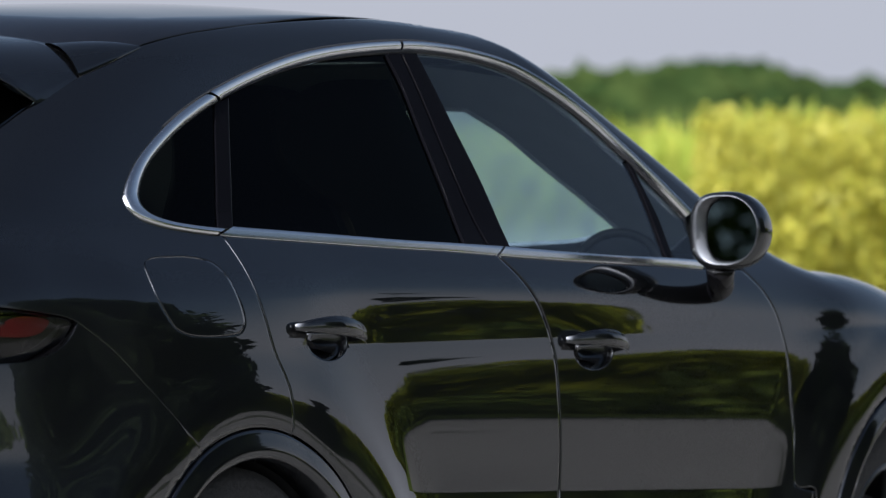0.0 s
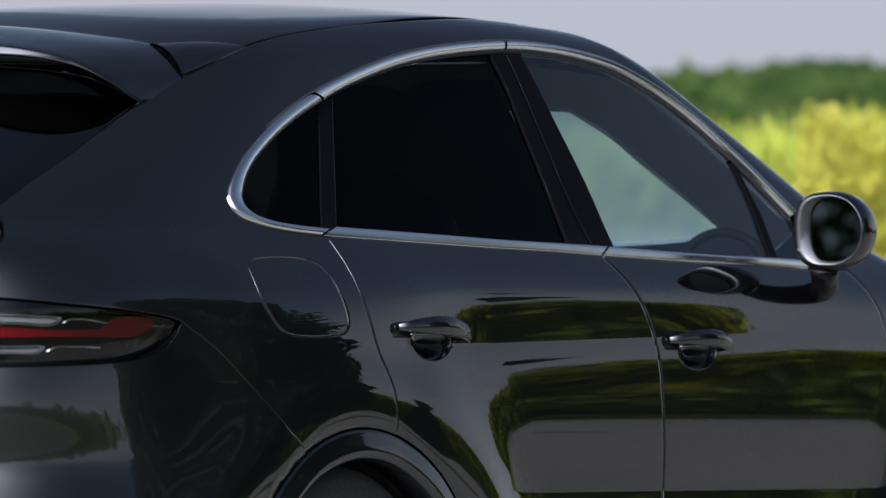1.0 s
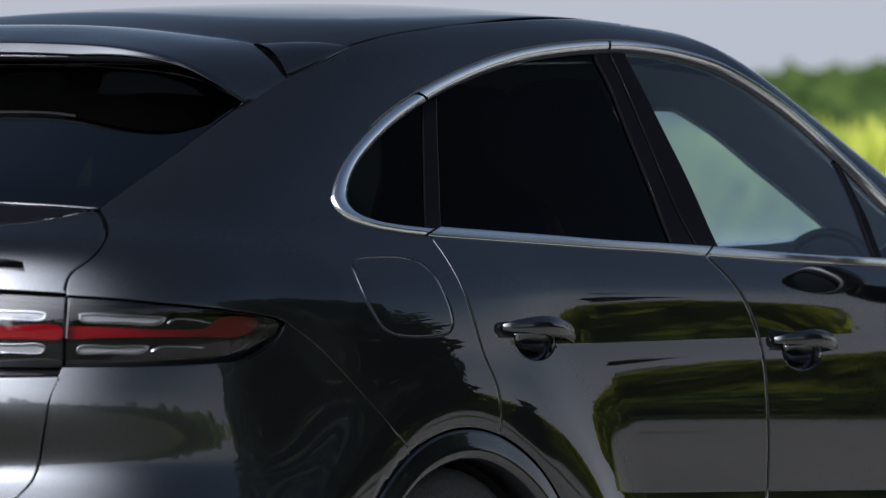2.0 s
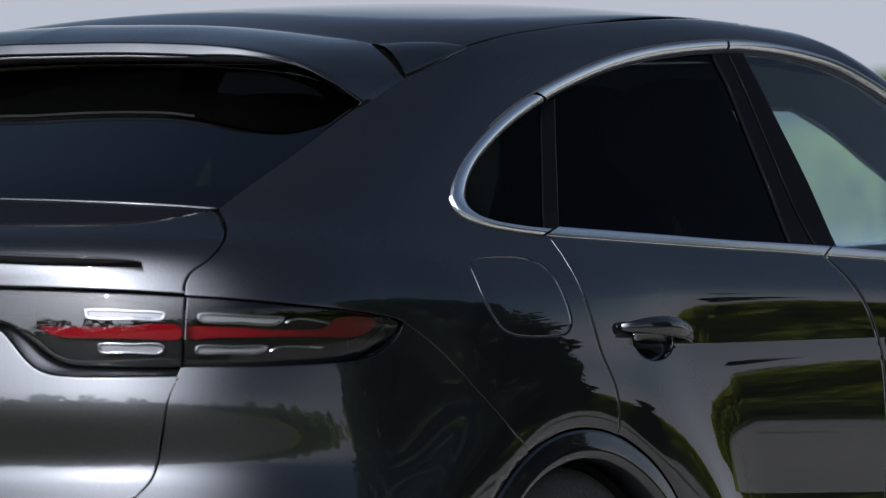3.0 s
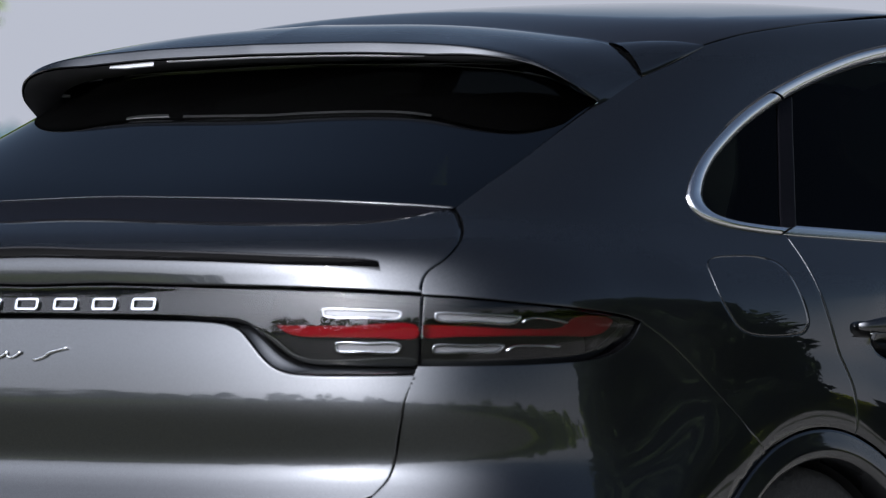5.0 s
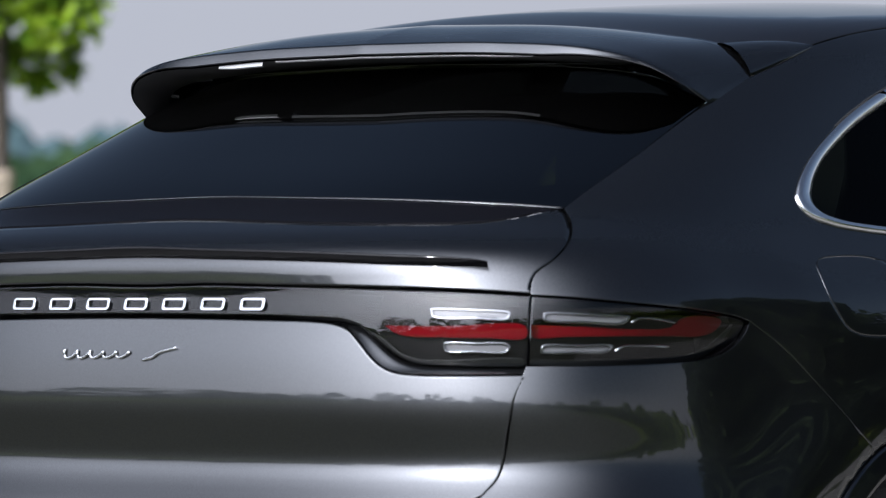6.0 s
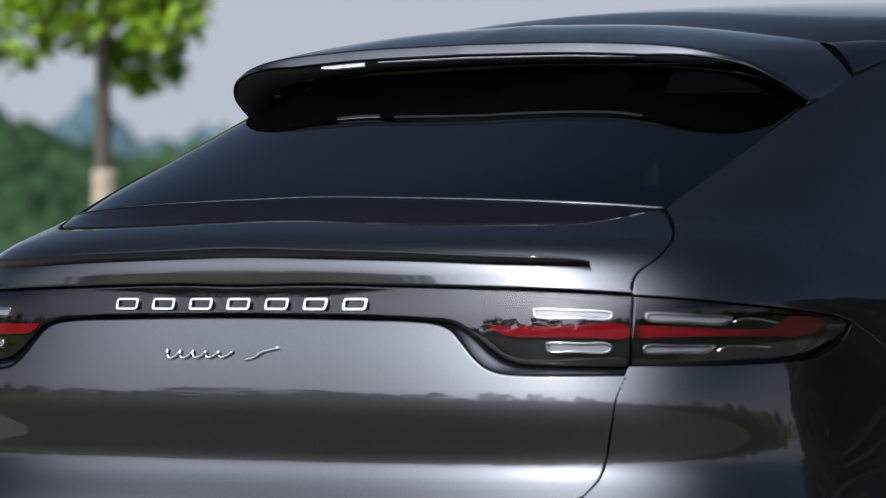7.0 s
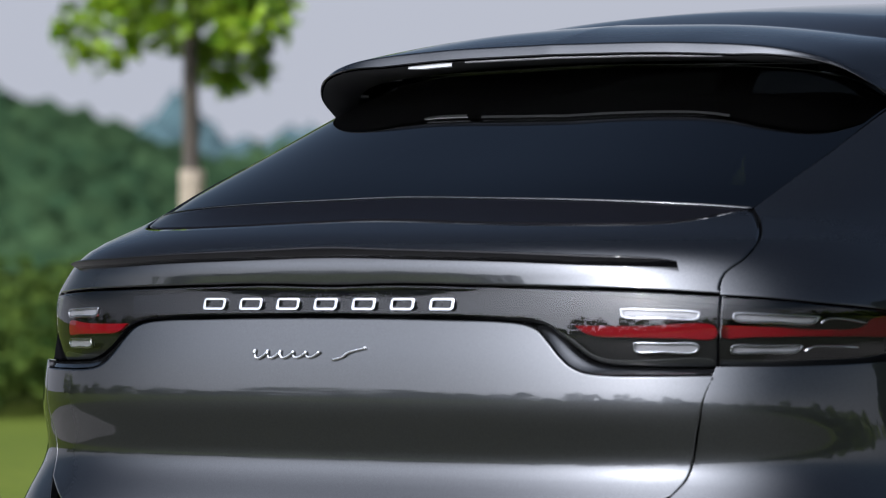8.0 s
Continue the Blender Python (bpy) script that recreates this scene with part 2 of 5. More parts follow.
def lower(x, y, z):
    ahead = ease((x - 1.15) / 0.85) * (1 - ease((x - 2.25) / 0.4))
    gone = np.minimum(np.hypot(x, z - ARCH_Z), np.hypot(x - BASE, z - ARCH_Z)) - ARCH_R
    near, tail_side = 1 - ease((gone - 0.12) / 0.15), 1 - ease((x - 0.08) / 0.22)
    back = ease((-0.33 - x) / 0.25)
    low = z + SWELL_FALL * (np.clip(x, 0.2, 2.6) - 1.0) * (1 - ease((z - 0.80) / 0.14))
    door = SKIN(low) * (1 - ahead) + SKIN_AHEAD(low) * ahead
    door = door * (1 - near) + SKIN_NEAR(low) * near
    w = 0.952 + (door * (1 - tail_side) + (SKIN_QUARTER(z) * (1 - back) + SKIN_TAIL(z) * back) * tail_side) * ease((gone - 0.03) / 0.12) + TAPER(x)
    w = w + 0.010 * bell(x, 0.0, 0.62) * bell(z, 0.72, 0.30) + 0.008 * bell(x, 2.9, 0.6) * bell(z, 0.72, 0.33)
    w = w + flared(x, z, 0.0) + flared(x, z, BASE)
    w = w + 0.012 * bell(x, -0.2, 0.45) * bell(z, 1.0, 0.09)
    w = w + 0.015 * bell(x, -1.0, 0.45) * bell(z, 1.08, 0.12)
    p = 4.0
    e = (np.abs(y) / w) ** p + relu((TAIL(z) + 0.9 - x) / 0.9) ** p + relu((x - NOSE(z) + 1.0) / 1.0) ** 2.4
    tube = (np.maximum(e, 1e-9) ** (1 / p) - 1) * 0.8
    return smax(tube, (z - DECK(x) - 0.02 + 0.03 * (y / 0.8) ** 2) * 0.95, 0.10)


def cabin(x, y, z):
    w = SIDEGLASS(z) - 0.035 * relu(x - 1.6) ** 2 - 0.02 * bell(x, -0.6, 0.5)
    p = 3.4
    e = (np.abs(y) / w) ** p + relu((BACK(z) + 0.72 - x) / 0.72) ** p
    tube = (np.maximum(e, 1e-9) ** (1 / p) - 1) * 0.7
    top = (z - ROOF(x) + 0.121 * y * y) * 0.97
    screen = (x - (1.69 + (1.63 - z) * 1.95) + 0.33 * y * y) * 0.45
    return np.maximum(smax(smax(tube, top, 0.06), screen, 0.05), (x - 3.05) * 0.5)


def body(x, y, z):
    return smin(lower(x, y, z), cabin(x, y, z), 0.075)


def body_normal(p):
    e, g = 0.0015, []
    for k in range(3):
        a, b = p.copy(), p.copy()
        a[:, k] += e
        b[:, k] -= e
        g.append(body(*a.T) - body(*b.T))
    g = np.array(g).T
    return g / np.linalg.norm(g, axis=1, keepdims=True)


def cast(p0, way, far=6.0, form=None):
    """First meeting of rays with the body (bisection after a coarse march)."""
    f = form or body
    p0 = np.asarray(p0, float)
    way = np.broadcast_to(np.asarray(way, float), p0.shape)
    n = len(p0)
    hit, done, best, least = np.full(n, far), np.zeros(n, bool), np.zeros(n), np.full(n, 9.0)
    t = 0.0
    while t < far and not done.all():
        v = f(*(p0 + way * t).T)
        m = v < least
        least[m], best[m] = v[m], t
        m = (v < 0) & ~done
        hit[m], done[m] = t, True
        t += 0.03
    lo, hi = np.where(done, hit - 0.03, best), np.where(done, hit, best)
    for _ in range(22):
        mid = (lo + hi) / 2
        inside = f(*(p0 + way * mid[:, None]).T) < 0
        hi, lo = np.where(inside, mid, hi), np.where(inside, lo, mid)
    return p0 + way * ((lo + hi) / 2)[:, None]


class Plan:
    """A flat drawing plane: (u, v) on it, and the way in which drawings are laid onto the body."""

    def __init__(self, origin, u, v, way):
        self.o, self.u, self.v, self.way = (np.array(a, float) for a in (origin, u, v, way))

    def lay(self, uv, form=None):
        uv = np.asarray(uv, float)
        return cast(self.o + uv[:, :1] * self.u + uv[:, 1:2] * self.v, self.way, form=form)

    def flat(self, p):
        d = np.asarray(p, float) - self.o
        return np.stack([d @ self.u, d @ self.v], -1)


_c, _s = math.cos(radians(38)), math.sin(radians(38))
SIDE = Plan((0, -1.25, 0), (1, 0, 0), (0, 0, 1), (0, 1, 0))
REAR = Plan((-1.5, 0, 0), (0, -1, 0), (0, 0, 1), (1, 0, 0))
TOP = Plan((0, 0, 1.9), (1, 0, 0), (0, -1, 0), (0, 0, -1))
CORNER = Plan((-_c * 2.2, -_s * 2.2, 0), (_s, -_c, 0), (0, 0, 1), (_c, _s, 0))


# ---- mesh helpers ----
from mathutils.geometry import delaunay_2d_cdt


def part(name, bm, material, parent=None, label="", smooth=True, sharp=None):
    """One mesh object from a bmesh, or from (verts, faces)."""
    me = bpy.data.meshes.new(name)
    if isinstance(bm, bmesh.types.BMesh):
        if sharp:
            for e in bm.edges:
                e.smooth = len(e.link_faces) < 2 or e.calc_face_angle(0) < radians(sharp)
        bm.to_mesh(me)
        bm.free()
    else:
        me.from_pydata([tuple(v) for v in bm[0]], [], [tuple(f) for f in bm[1]])
    if smooth:
        me.polygons.foreach_set("use_smooth", [True] * len(me.polygons))
    me.materials.append(material)
    ob = new(name, me)
    ob.parent = parent
    if label:
        ob["label"] = label
    return ob


def mirrored(ob, parent=None, name=None, matrix=None):
    """The same part on the car's other side."""
    me = ob.data.copy()
    nrm = np.zeros(len(me.loops) * 3)
    me.corner_normals.foreach_get("vector", nrm)
    had = me.has_custom_normals
    nrm = nrm.reshape(-1, 3) * (1, -1, 1)
    me.transform(Matrix.Diagonal((1, -1, 1, 1)))
    starts = [(p.loop_start, p.loop_total) for p in me.polygons]
    me.flip_normals()
    if had:
        out = nrm.copy()
        for s, n in starts:
            out[s:s + n] = np.concatenate([nrm[s:s + 1], nrm[s + 1:s + n][::-1]])
        me.normals_split_custom_set([tuple(v) for v in out])
    o2 = new(name or ob.name, me)
    o2.parent = parent if parent is not None else ob.parent
    if "label" in ob:
        o2["label"] = ob["label"]
    for child in ob.children:
        mirrored(child, o2)
    return o2


def smooth_line(pts, step=0.009):
    """Catmull-Rom curve through the points, evenly resampled; both ends kept."""
    p = np.array(pts, float)
    if len(p) == 2:
        q = p
    else:
        e = np.vstack([2 * p[0] - p[1], p, 2 * p[-1] - p[-2]])
        q = []
        for i in range(1, len(e) - 2):
            p0, p1, p2, p3 = e[i - 1:i + 3]
            t0, t1, t2 = (max(np.linalg.norm(b - a), 1e-6) ** 0.5 for a, b in ((p0, p1), (p1, p2), (p2, p3)))
            m1 = (p1 - p0) / t0 - (p2 - p0) / (t0 + t1) + (p2 - p1) / t1
            m2 = (p2 - p1) / t1 - (p3 - p1) / (t1 + t2) + (p3 - p2) / t2
            m1, m2 = m1 * t1, m2 * t1
            for s in np.linspace(0, 1, 24, endpoint=False):
                q.append((2 * s**3 - 3 * s**2 + 1) * p1 + (s**3 - 2 * s**2 + s) * m1 + (-2 * s**3 + 3 * s**2) * p2 + (s**3 - s**2) * m2)
        q = np.array(q + [p[-1]])
    d = np.concatenate([[0], np.cumsum(np.linalg.norm(np.diff(q, axis=0), axis=1))])
    n = max(2, int(round(d[-1] / step)) + 1)
    s = np.linspace(0, d[-1], n)
    return np.stack([np.interp(s, d, q[:, k]) for k in range(p.shape[1])], -1)


def outline(*lines, step=0.009):
    """A closed outline from smooth lines that meet at corners."""
    out = []
    for ln in lines:
        q = smooth_line(ln, step)
        if out and np.linalg.norm(out[-1] - q[0]) < step * 0.6:
            q = q[1:]
        out += list(q)
    if np.linalg.norm(out[0] - out[-1]) < step * 0.6:
        out.pop()
    out = np.array(out)
    a = np.roll(out, -1, 0)
    if np.sum(out[:, 0] * a[:, 1] - a[:, 0] * out[:, 1]) < 0:
        out = out[::-1]
    return out


def inset(loop, d):
    """The closed, counter-clockwise loop moved inwards by d."""
    a, b = np.roll(loop, 1, 0), np.roll(loop, -1, 0)
    e1, e2 = loop - a, b - loop
    n1 = np.stack([-e1[:, 1], e1[:, 0]], -1) / np.maximum(np.linalg.norm(e1, axis=1), 1e-9)[:, None]
    n2 = np.stack([-e2[:, 1], e2[:, 0]], -1) / np.maximum(np.linalg.norm(e2, axis=1), 1e-9)[:, None]
    n = n1 + n2
    n = n / np.maximum(np.linalg.norm(n, axis=1), 1e-6)[:, None]
    k = 1 / np.clip(np.sum(n * n1, 1), 0.5, 1)
    return loop + n * (d * k)[:, None]


def inside(pts, loop):
    x, y = pts[:, 0], pts[:, 1]
    res = np.zeros(len(pts), bool)
    x1, y1 = loop[:, 0], loop[:, 1]
    x2, y2 = np.roll(x1, -1), np.roll(y1, -1)
    for i in range(len(loop)):
        c = (y1[i] > y) != (y2[i] > y)
        if c.any():
            res ^= c & (x < (x2[i] - x1[i]) * (y - y1[i]) / (y2[i] - y1[i] + 1e-15) + x1[i])
    return res


def far_from(pts, loop, d):
    ok = np.ones(len(pts), bool)
    for i in range(0, len(pts), 2000):
        q = pts[i:i + 2000]
        ok[i:i + 2000] = ((q[:, None] - loop[None]) ** 2).sum(-1).min(1) > d * d
    return ok


def panel(name, parent, plan, loop, material, label="", holes=(), gap=0.0022, fold=0.016, off=0.0, step=0.016, bead=0.003, raise_by=None, seam=False, roll=0.66, rows=None, creases=()):
    """A pressed panel: the outline (less its holes) laid onto the body, edges rolled over and folded in.
    raise_by(p) gives an extra height over the body; seam: the outline's stretch on the middle plane stays open."""
    loops = [inset(loop, gap)] + [inset(h, -gap)[::-1] for h in holes]
    rings = [inset(l, bead) for l in loops]
    lo, hi = loop.min(0), loop.max(0)
    g = np.stack(np.meshgrid(np.arange(lo[0], hi[0], step), np.arange(lo[1], hi[1], rows or step)), -1)
    if rows is None:
        g[1::2, :, 0] += step / 2
    g = g.reshape(-1, 2)
    for c, fall in creases:
        u = np.arange(lo[0], hi[0], step * 0.6)
        g = np.vstack([g[np.abs(g[:, 1] - c + fall * (g[:, 0] - 1.365)) > 0.0022], np.stack([u, c - fall * (u - 1.365)], -1)])
    m = inside(g, rings[0])
    for r in rings[1:]:
        m &= ~inside(g, r[::-1])
    g = g[m]
    for r in rings:
        g = g[far_from(g, r, (rows or step) * 0.3)]
    pts, edges, n_edge = [], [], 0
    for l in loops + rings:
        k = len(pts)
        pts += list(l)
        edges += [(k + i, k + (i + 1) % len(l)) for i in range(len(l))]
    n_edge = sum(len(l) for l in loops)
    pts = np.vstack([np.array(pts), g])
    v2, _, faces, orig, _, _ = delaunay_2d_cdt([Vector(p) for p in pts], edges, [], 0, 1e-6)
    v2 = np.array([tuple(v) for v in v2])
    faces = np.array([tuple(f) for f in faces])
    mid = v2[faces].mean(1)
    keep = inside(mid, loops[0])
    for l in loops[1:]:
        keep &= ~inside(mid, l[::-1])
    faces = faces[keep]
    p = plan.lay(v2)
    n = body_normal(p)
    h = np.full(len(p), off)
    if raise_by is not None:
        h = h + raise_by(p)
    base = n.copy()
    q = p + n * h[:, None]
    a, b, c = q[faces[:, 0]], q[faces[:, 1]], q[faces[:, 2]]
    if raise_by is not None:
        e = 0.001 * np.eye(3)
        grad = np.stack([(raise_by(p + e[k]) - raise_by(p - e[k])) / 0.002 for k in range(3)], -1)
        n = n - (grad - np.sum(grad * n, 1)[:, None] * n)
        n = n / np.linalg.norm(n, axis=1, keepdims=True)
    flip = np.sum(np.cross(b - a, c - a) * n[faces[:, 0]], 1) < 0
    faces[flip] = faces[flip][:, ::-1]
    # rolled edge and fold
    where = {}
    for new_i, olds in enumerate(orig):
        for o in olds:
            where[o] = new_i
    verts, fl, nrm = list(q), [tuple(f) for f in faces], n.copy()
    extra_v, extra_n, k0 = [], [], len(q)
    start = 0
    for l in loops:
        ids = [where[start + i] for i in range(len(l))]
        start += len(l)
        loop3 = q[ids]
        tang = np.roll(loop3, -1, 0) - np.roll(loop3, 1, 0)
        out = np.cross(tang, base[ids])
        out /= np.maximum(np.linalg.norm(out, axis=1, keepdims=True), 1e-9)
        # the outward side is the one that leaves the panel
        probe = plan.flat(loop3 + out * 0.002) - plan.flat(loop3)
        inward = inset(l, 0.002) - l
        out *= np.where(np.sum(probe * inward, 1) > 0, -1.0, 1.0)[:, None]
        closed = np.abs(loop3[:, 1]) > 0.004 if seam else np.ones(len(l), bool)
        for i, v in enumerate(ids):
            if closed[i]:
                w = base[v] * 0.75 + out[i] * roll
                nrm[v] = w / np.linalg.norm(w)
        c0 = k0 + len(extra_v)
        extra_v += list(loop3 - base[ids] * 0.0015 + out * 0.0004) + list(loop3 - base[ids] * fold)
        extra_n += list(out) + list(out)
        m_ = len(l)
        for i in range(m_):
            j = (i + 1) % m_
            if not (closed[i] or closed[j]):
                continue
            for r0, r1, s0, s1 in ((ids[i], ids[j], c0 + i, c0 + j), (c0 + i, c0 + j, c0 + m_ + i, c0 + m_ + j)):
                f = (r0, r1, s1, s0)
                allv = [verts[k] if k < k0 else extra_v[k - k0] for k in f]
                fnv = np.cross(allv[1] - allv[0], allv[3] - allv[0])
                fl.append(f if fnv @ out[i] > 0 else f[::-1])
    verts = np.vstack([np.array(verts)] + ([np.array(extra_v)] if extra_v else []))
    nrm = np.vstack([nrm] + ([np.array(extra_n)] if extra_n else []))
    ob = part(name, (verts, fl), material, parent, label)
    ob.data.normals_split_custom_set_from_vertices([tuple(v) for v in nrm])
    return ob


def band(name, parent, plan, outer, inner, material, label="", profile=((0, 0), (0.12, 0.6), (0.35, 1), (0.65, 1), (0.88, 0.6), (1, 0)), height=0.006, off=0.0, closed=True, form=None):
    """A moulding laid onto the body between two lines of equally many points, with a raised cross-section."""
    k, m = len(profile), len(outer)
    rows = []
    for s, h in profile:
        uv = outer * (1 - s) + inner * s
        p = plan.lay(uv)
        rows.append(p + body_normal(p) * (off + h * height))
    v = np.concatenate(rows)
    f = []
    for r in range(k - 1):
        for i in range(m if closed else m - 1):
            j = (i + 1) % m
            f.append((r * m + i, r * m + j, (r + 1) * m + j, (r + 1) * m + i))
    nn = body_normal(rows[k // 2][:1])[0]
    r = k // 2 - 1
    a, b, c = v[r * m], v[r * m + 1], v[(r + 1) * m]
    if np.cross(b - a, c - a) @ nn < 0:
        f = [t[::-1] for t in f]
    return part(name, (v, f), material, parent, label)


def spread(pts, n):
    """The open line with n evenly spaced points."""
    q = smooth_line(pts, 0.004)
    d = np.concatenate([[0], np.cumsum(np.linalg.norm(np.diff(q, axis=0), axis=1))])
    s = np.linspace(0, d[-1], n)
    return np.stack([np.interp(s, d, q[:, k]) for k in range(q.shape[1])], -1)


def ring(xc, zc, r, a0, a1, n=40):
    """Arc on the car's side as points of the drawing plane CORNER."""
    a = np.radians(np.linspace(a0, a1, n))
    return CORNER.flat(SIDE.lay(np.stack([xc + r * np.cos(a), zc + r * np.sin(a)], -1)))


def from_side(pts):
    return CORNER.flat(SIDE.lay(np.array(pts, float)))


def tube(name, parent, pts, radius, material, label="", sides=10, step=0.01, taper=None, closed=False):
    q = smooth_line(pts, step)
    n = len(q)
    v, f = [], []
    up = Vector((0.13, 0.27, 0.95)).normalized()
    for i in range(n):
        t = Vector(q[min(i + 1, n - 1)] - q[max(i - 1, 0)]).normalized()
        a = t.cross(up).normalized()
        b = t.cross(a)
        r = radius if taper is None else radius * taper(i / (n - 1))
        for k in range(sides):
            w = 2 * math.pi * k / sides
            v.append(np.array(Vector(q[i]) + (a * math.cos(w) + b * math.sin(w)) * r))
    for i in range(n - 1):
        for k in range(sides):
            k2 = (k + 1) % sides
            f.append((i * sides + k, i * sides + k2, (i + 1) * sides + k2, (i + 1) * sides + k))
    f += [tuple(range(sides))[::-1], tuple(range((n - 1) * sides, n * sides))]
    return part(name, (v, f), material, parent, label)


def box_bm(size, at=(0, 0, 0), bevel=0.01, rot=None, segments=2):
    bm = bmesh.new()
    bmesh.ops.create_cube(bm, size=1.0)
    bmesh.ops.scale(bm, vec=size, verts=bm.verts)
    if bevel:
        bmesh.ops.bevel(bm, geom=bm.edges[:] + bm.verts[:], offset=bevel, segments=segments, affect="EDGES", profile=0.6)
    if rot is not None:
        bmesh.ops.rotate(bm, verts=bm.verts, matrix=rot)
    bmesh.ops.translate(bm, verts=bm.verts, vec=at)
    return bm


# ---- the car: outer skin ----
car = tagged(new("car"), "dark grey metallic coupe SUV with aluminium window trim, parked on asphalt", "car")

# key lines on the right-hand side, on the drawing plane CORNER
TRIM_TOP = [(0.5263, 1.241), (0.534, 1.269), (0.5581, 1.311), (0.5941, 1.351), (0.6417, 1.393), (0.6999, 1.433), (0.7652, 1.468), (0.8317, 1.498), (0.9266, 1.533), (1.037, 1.558), (1.179, 1.576), (1.265, 1.577), (1.365, 1.567), (1.466, 1.545), (1.537, 1.515), (1.608, 1.477), (1.677, 1.429), (1.747, 1.373), (1.816, 1.315), (1.918, 1.226)]
TRIM_LOW = [(0.5263, 1.241), (0.534, 1.225), (0.5528, 1.207), (0.599, 1.19), (0.6618, 1.179), (0.7322, 1.172), (0.8536, 1.164), (0.9798, 1.156), (1.111, 1.148), (1.248, 1.141), (1.363, 1.133), (1.536, 1.122), (1.69, 1.114), (1.818, 1.108), (1.925, 1.101)]
DOOR_REAR_CUT = [(0.7246, 1.17), (0.7544, 1.123), (0.7788, 1.073), (0.8, 1.012), (0.8175, 0.9543), (0.8349, 0.9171), (0.8476, 0.8852), (0.8538, 0.843), (0.8529, 0.7948)]
DOOR_MID_CUT = [(1.365, 1.13), (1.412, 1.087), (1.452, 1.037), (1.48, 0.9788), (1.496, 0.9148), (1.502, 0.845), (1.506, 0.7403), (1.503, 0.6383)]
DOOR_FRONT_CUT = [(2.047, 1.098), (2.094, 1.057), (2.131, 1.006), (2.153, 0.943), (2.164, 0.8923), (2.169, 0.8165), (2.175, 0.7404), (2.177, 0.614)]
LAMP_TOP = [(0.0282, 1.072), (0.1141, 1.066), (0.2121, 1.056), (0.2925, 1.047), (0.365, 1.036), (0.402, 1.028), (0.4202, 1.02)]
LAMP_LOW = [(0.4202, 1.02), (0.4102, 0.9993), (0.3928, 0.979), (0.3661, 0.963), (0.3274, 0.9542), (0.271, 0.9507), (0.1518, 0.9479), (0.0202, 0.9482)]
HATCH_UP = [(0.0931, 1.221), (0.1045, 1.198), (0.1046, 1.176), (0.0941, 1.155), (0.0724, 1.132), (0.0405, 1.109), (0.0315, 1.093), (0.0282, 1.072)]
HATCH_DOWN = [(0.0202, 0.9482), (0.0114, 0.9281), (0.0006, 0.8964), (-0.0062, 0.8578), (-0.0129, 0.8142), (-0.0188, 0.7804), (-0.0306, 0.7547), (-0.0569, 0.7284)]
BUMPER_CUT = [(0.4202, 1.02), (0.4828, 0.9717), (0.5487, 0.9055), (0.6046, 0.8466), (0.6546, 0.7893)]
GLASS_EDGE = [(0.0931, 1.221), (0.1562, 1.266), (0.2318, 1.318), (0.3101, 1.375), (0.3813, 1.426)]
FIN_EDGE = [(0.3813, 1.426), (0.4506, 1.464), (0.5187, 1.495), (0.5852, 1.526)]
FLAP = [(0.5544, 1.113), (0.5546, 1.123), (0.5661, 1.131), (0.607, 1.135), (0.6593, 1.133), (0.6968, 1.122), (0.7224, 1.099), (0.7407, 1.065), (0.7531, 1.029), (0.7548, 1.008), (0.7458, 0.9939), (0.7191, 0.9884), (0.6656, 0.9878), (0.633, 0.9927), (0.6113, 1.004), (0.5913, 1.031), (0.5724, 1.066), (0.5544, 1.113)]

def angle_of(line_end):
    p = CORNER.lay(np.array([line_end]))[0]
    return math.degrees(math.atan2(p[2] - ARCH_Z, p[0]))


A_BUMPER, A_DOOR = angle_of(BUMPER_CUT[-1]), angle_of(DOOR_REAR_CUT[-1])
SILL_Z = 0.36


def flare(p):
    """The rolled lip round the wheel openings."""
    h = 0.0
    for xc in (0.0, BASE):
        d = np.hypot(p[:, 0] - xc, p[:, 2] - ARCH_Z) - ARCH_R
        h = h - 0.004 * np.clip(1 - d / 0.010, 0, 1) ** 2 * (p[:, 1] < -0.7)
    return h


# body side: quarter panel, pillar and roof rail in one pressing
RAIL_REAR = [(0.1222, 0.6489), (0.2727, 0.6422), (0.4427, 0.6335), (0.5949, 0.6218)]
RAIL = [*RAIL_REAR, (1.2, 0.556), (1.5, 0.552), (1.68, 0.56)]
rail = TOP.lay(np.array(RAIL))
screen_side = [(1.68, 0.56), (1.80, 0.588), (1.95, 0.622), (2.12, 0.66), (2.30, 0.70)]
POST_LINE = CORNER.flat(TOP.lay(np.array(screen_side)))
RAIL_LINE = CORNER.flat(rail)
side_loop = outline(GLASS_EDGE, [*FIN_EDGE[:-1], *RAIL_LINE[:1]], RAIL_LINE, POST_LINE, [POST_LINE[-1], TRIM_TOP[-1]], TRIM_TOP[::-1], TRIM_LOW[:6], DOOR_REAR_CUT,
                    ring(0, ARCH_Z, ARCH_R, A_DOOR, A_BUMPER, 30), BUMPER_CUT[::-1], LAMP_TOP[::-1], HATCH_UP[::-1])
flap_loop = outline(FLAP, step=0.006)
# height and fall of the pressed lines along the doors
DOOR_CREASES = ((0.6545, SWELL_FALL / _s), (0.6615, SWELL_FALL / _s), (0.9625, 0.0), (0.9665, 0.0))
REAR_GRIP, FRONT_GRIP = (0.165, 0.445, 1.000, 0.976), (1.265, 1.52, 0.957, 0.938)


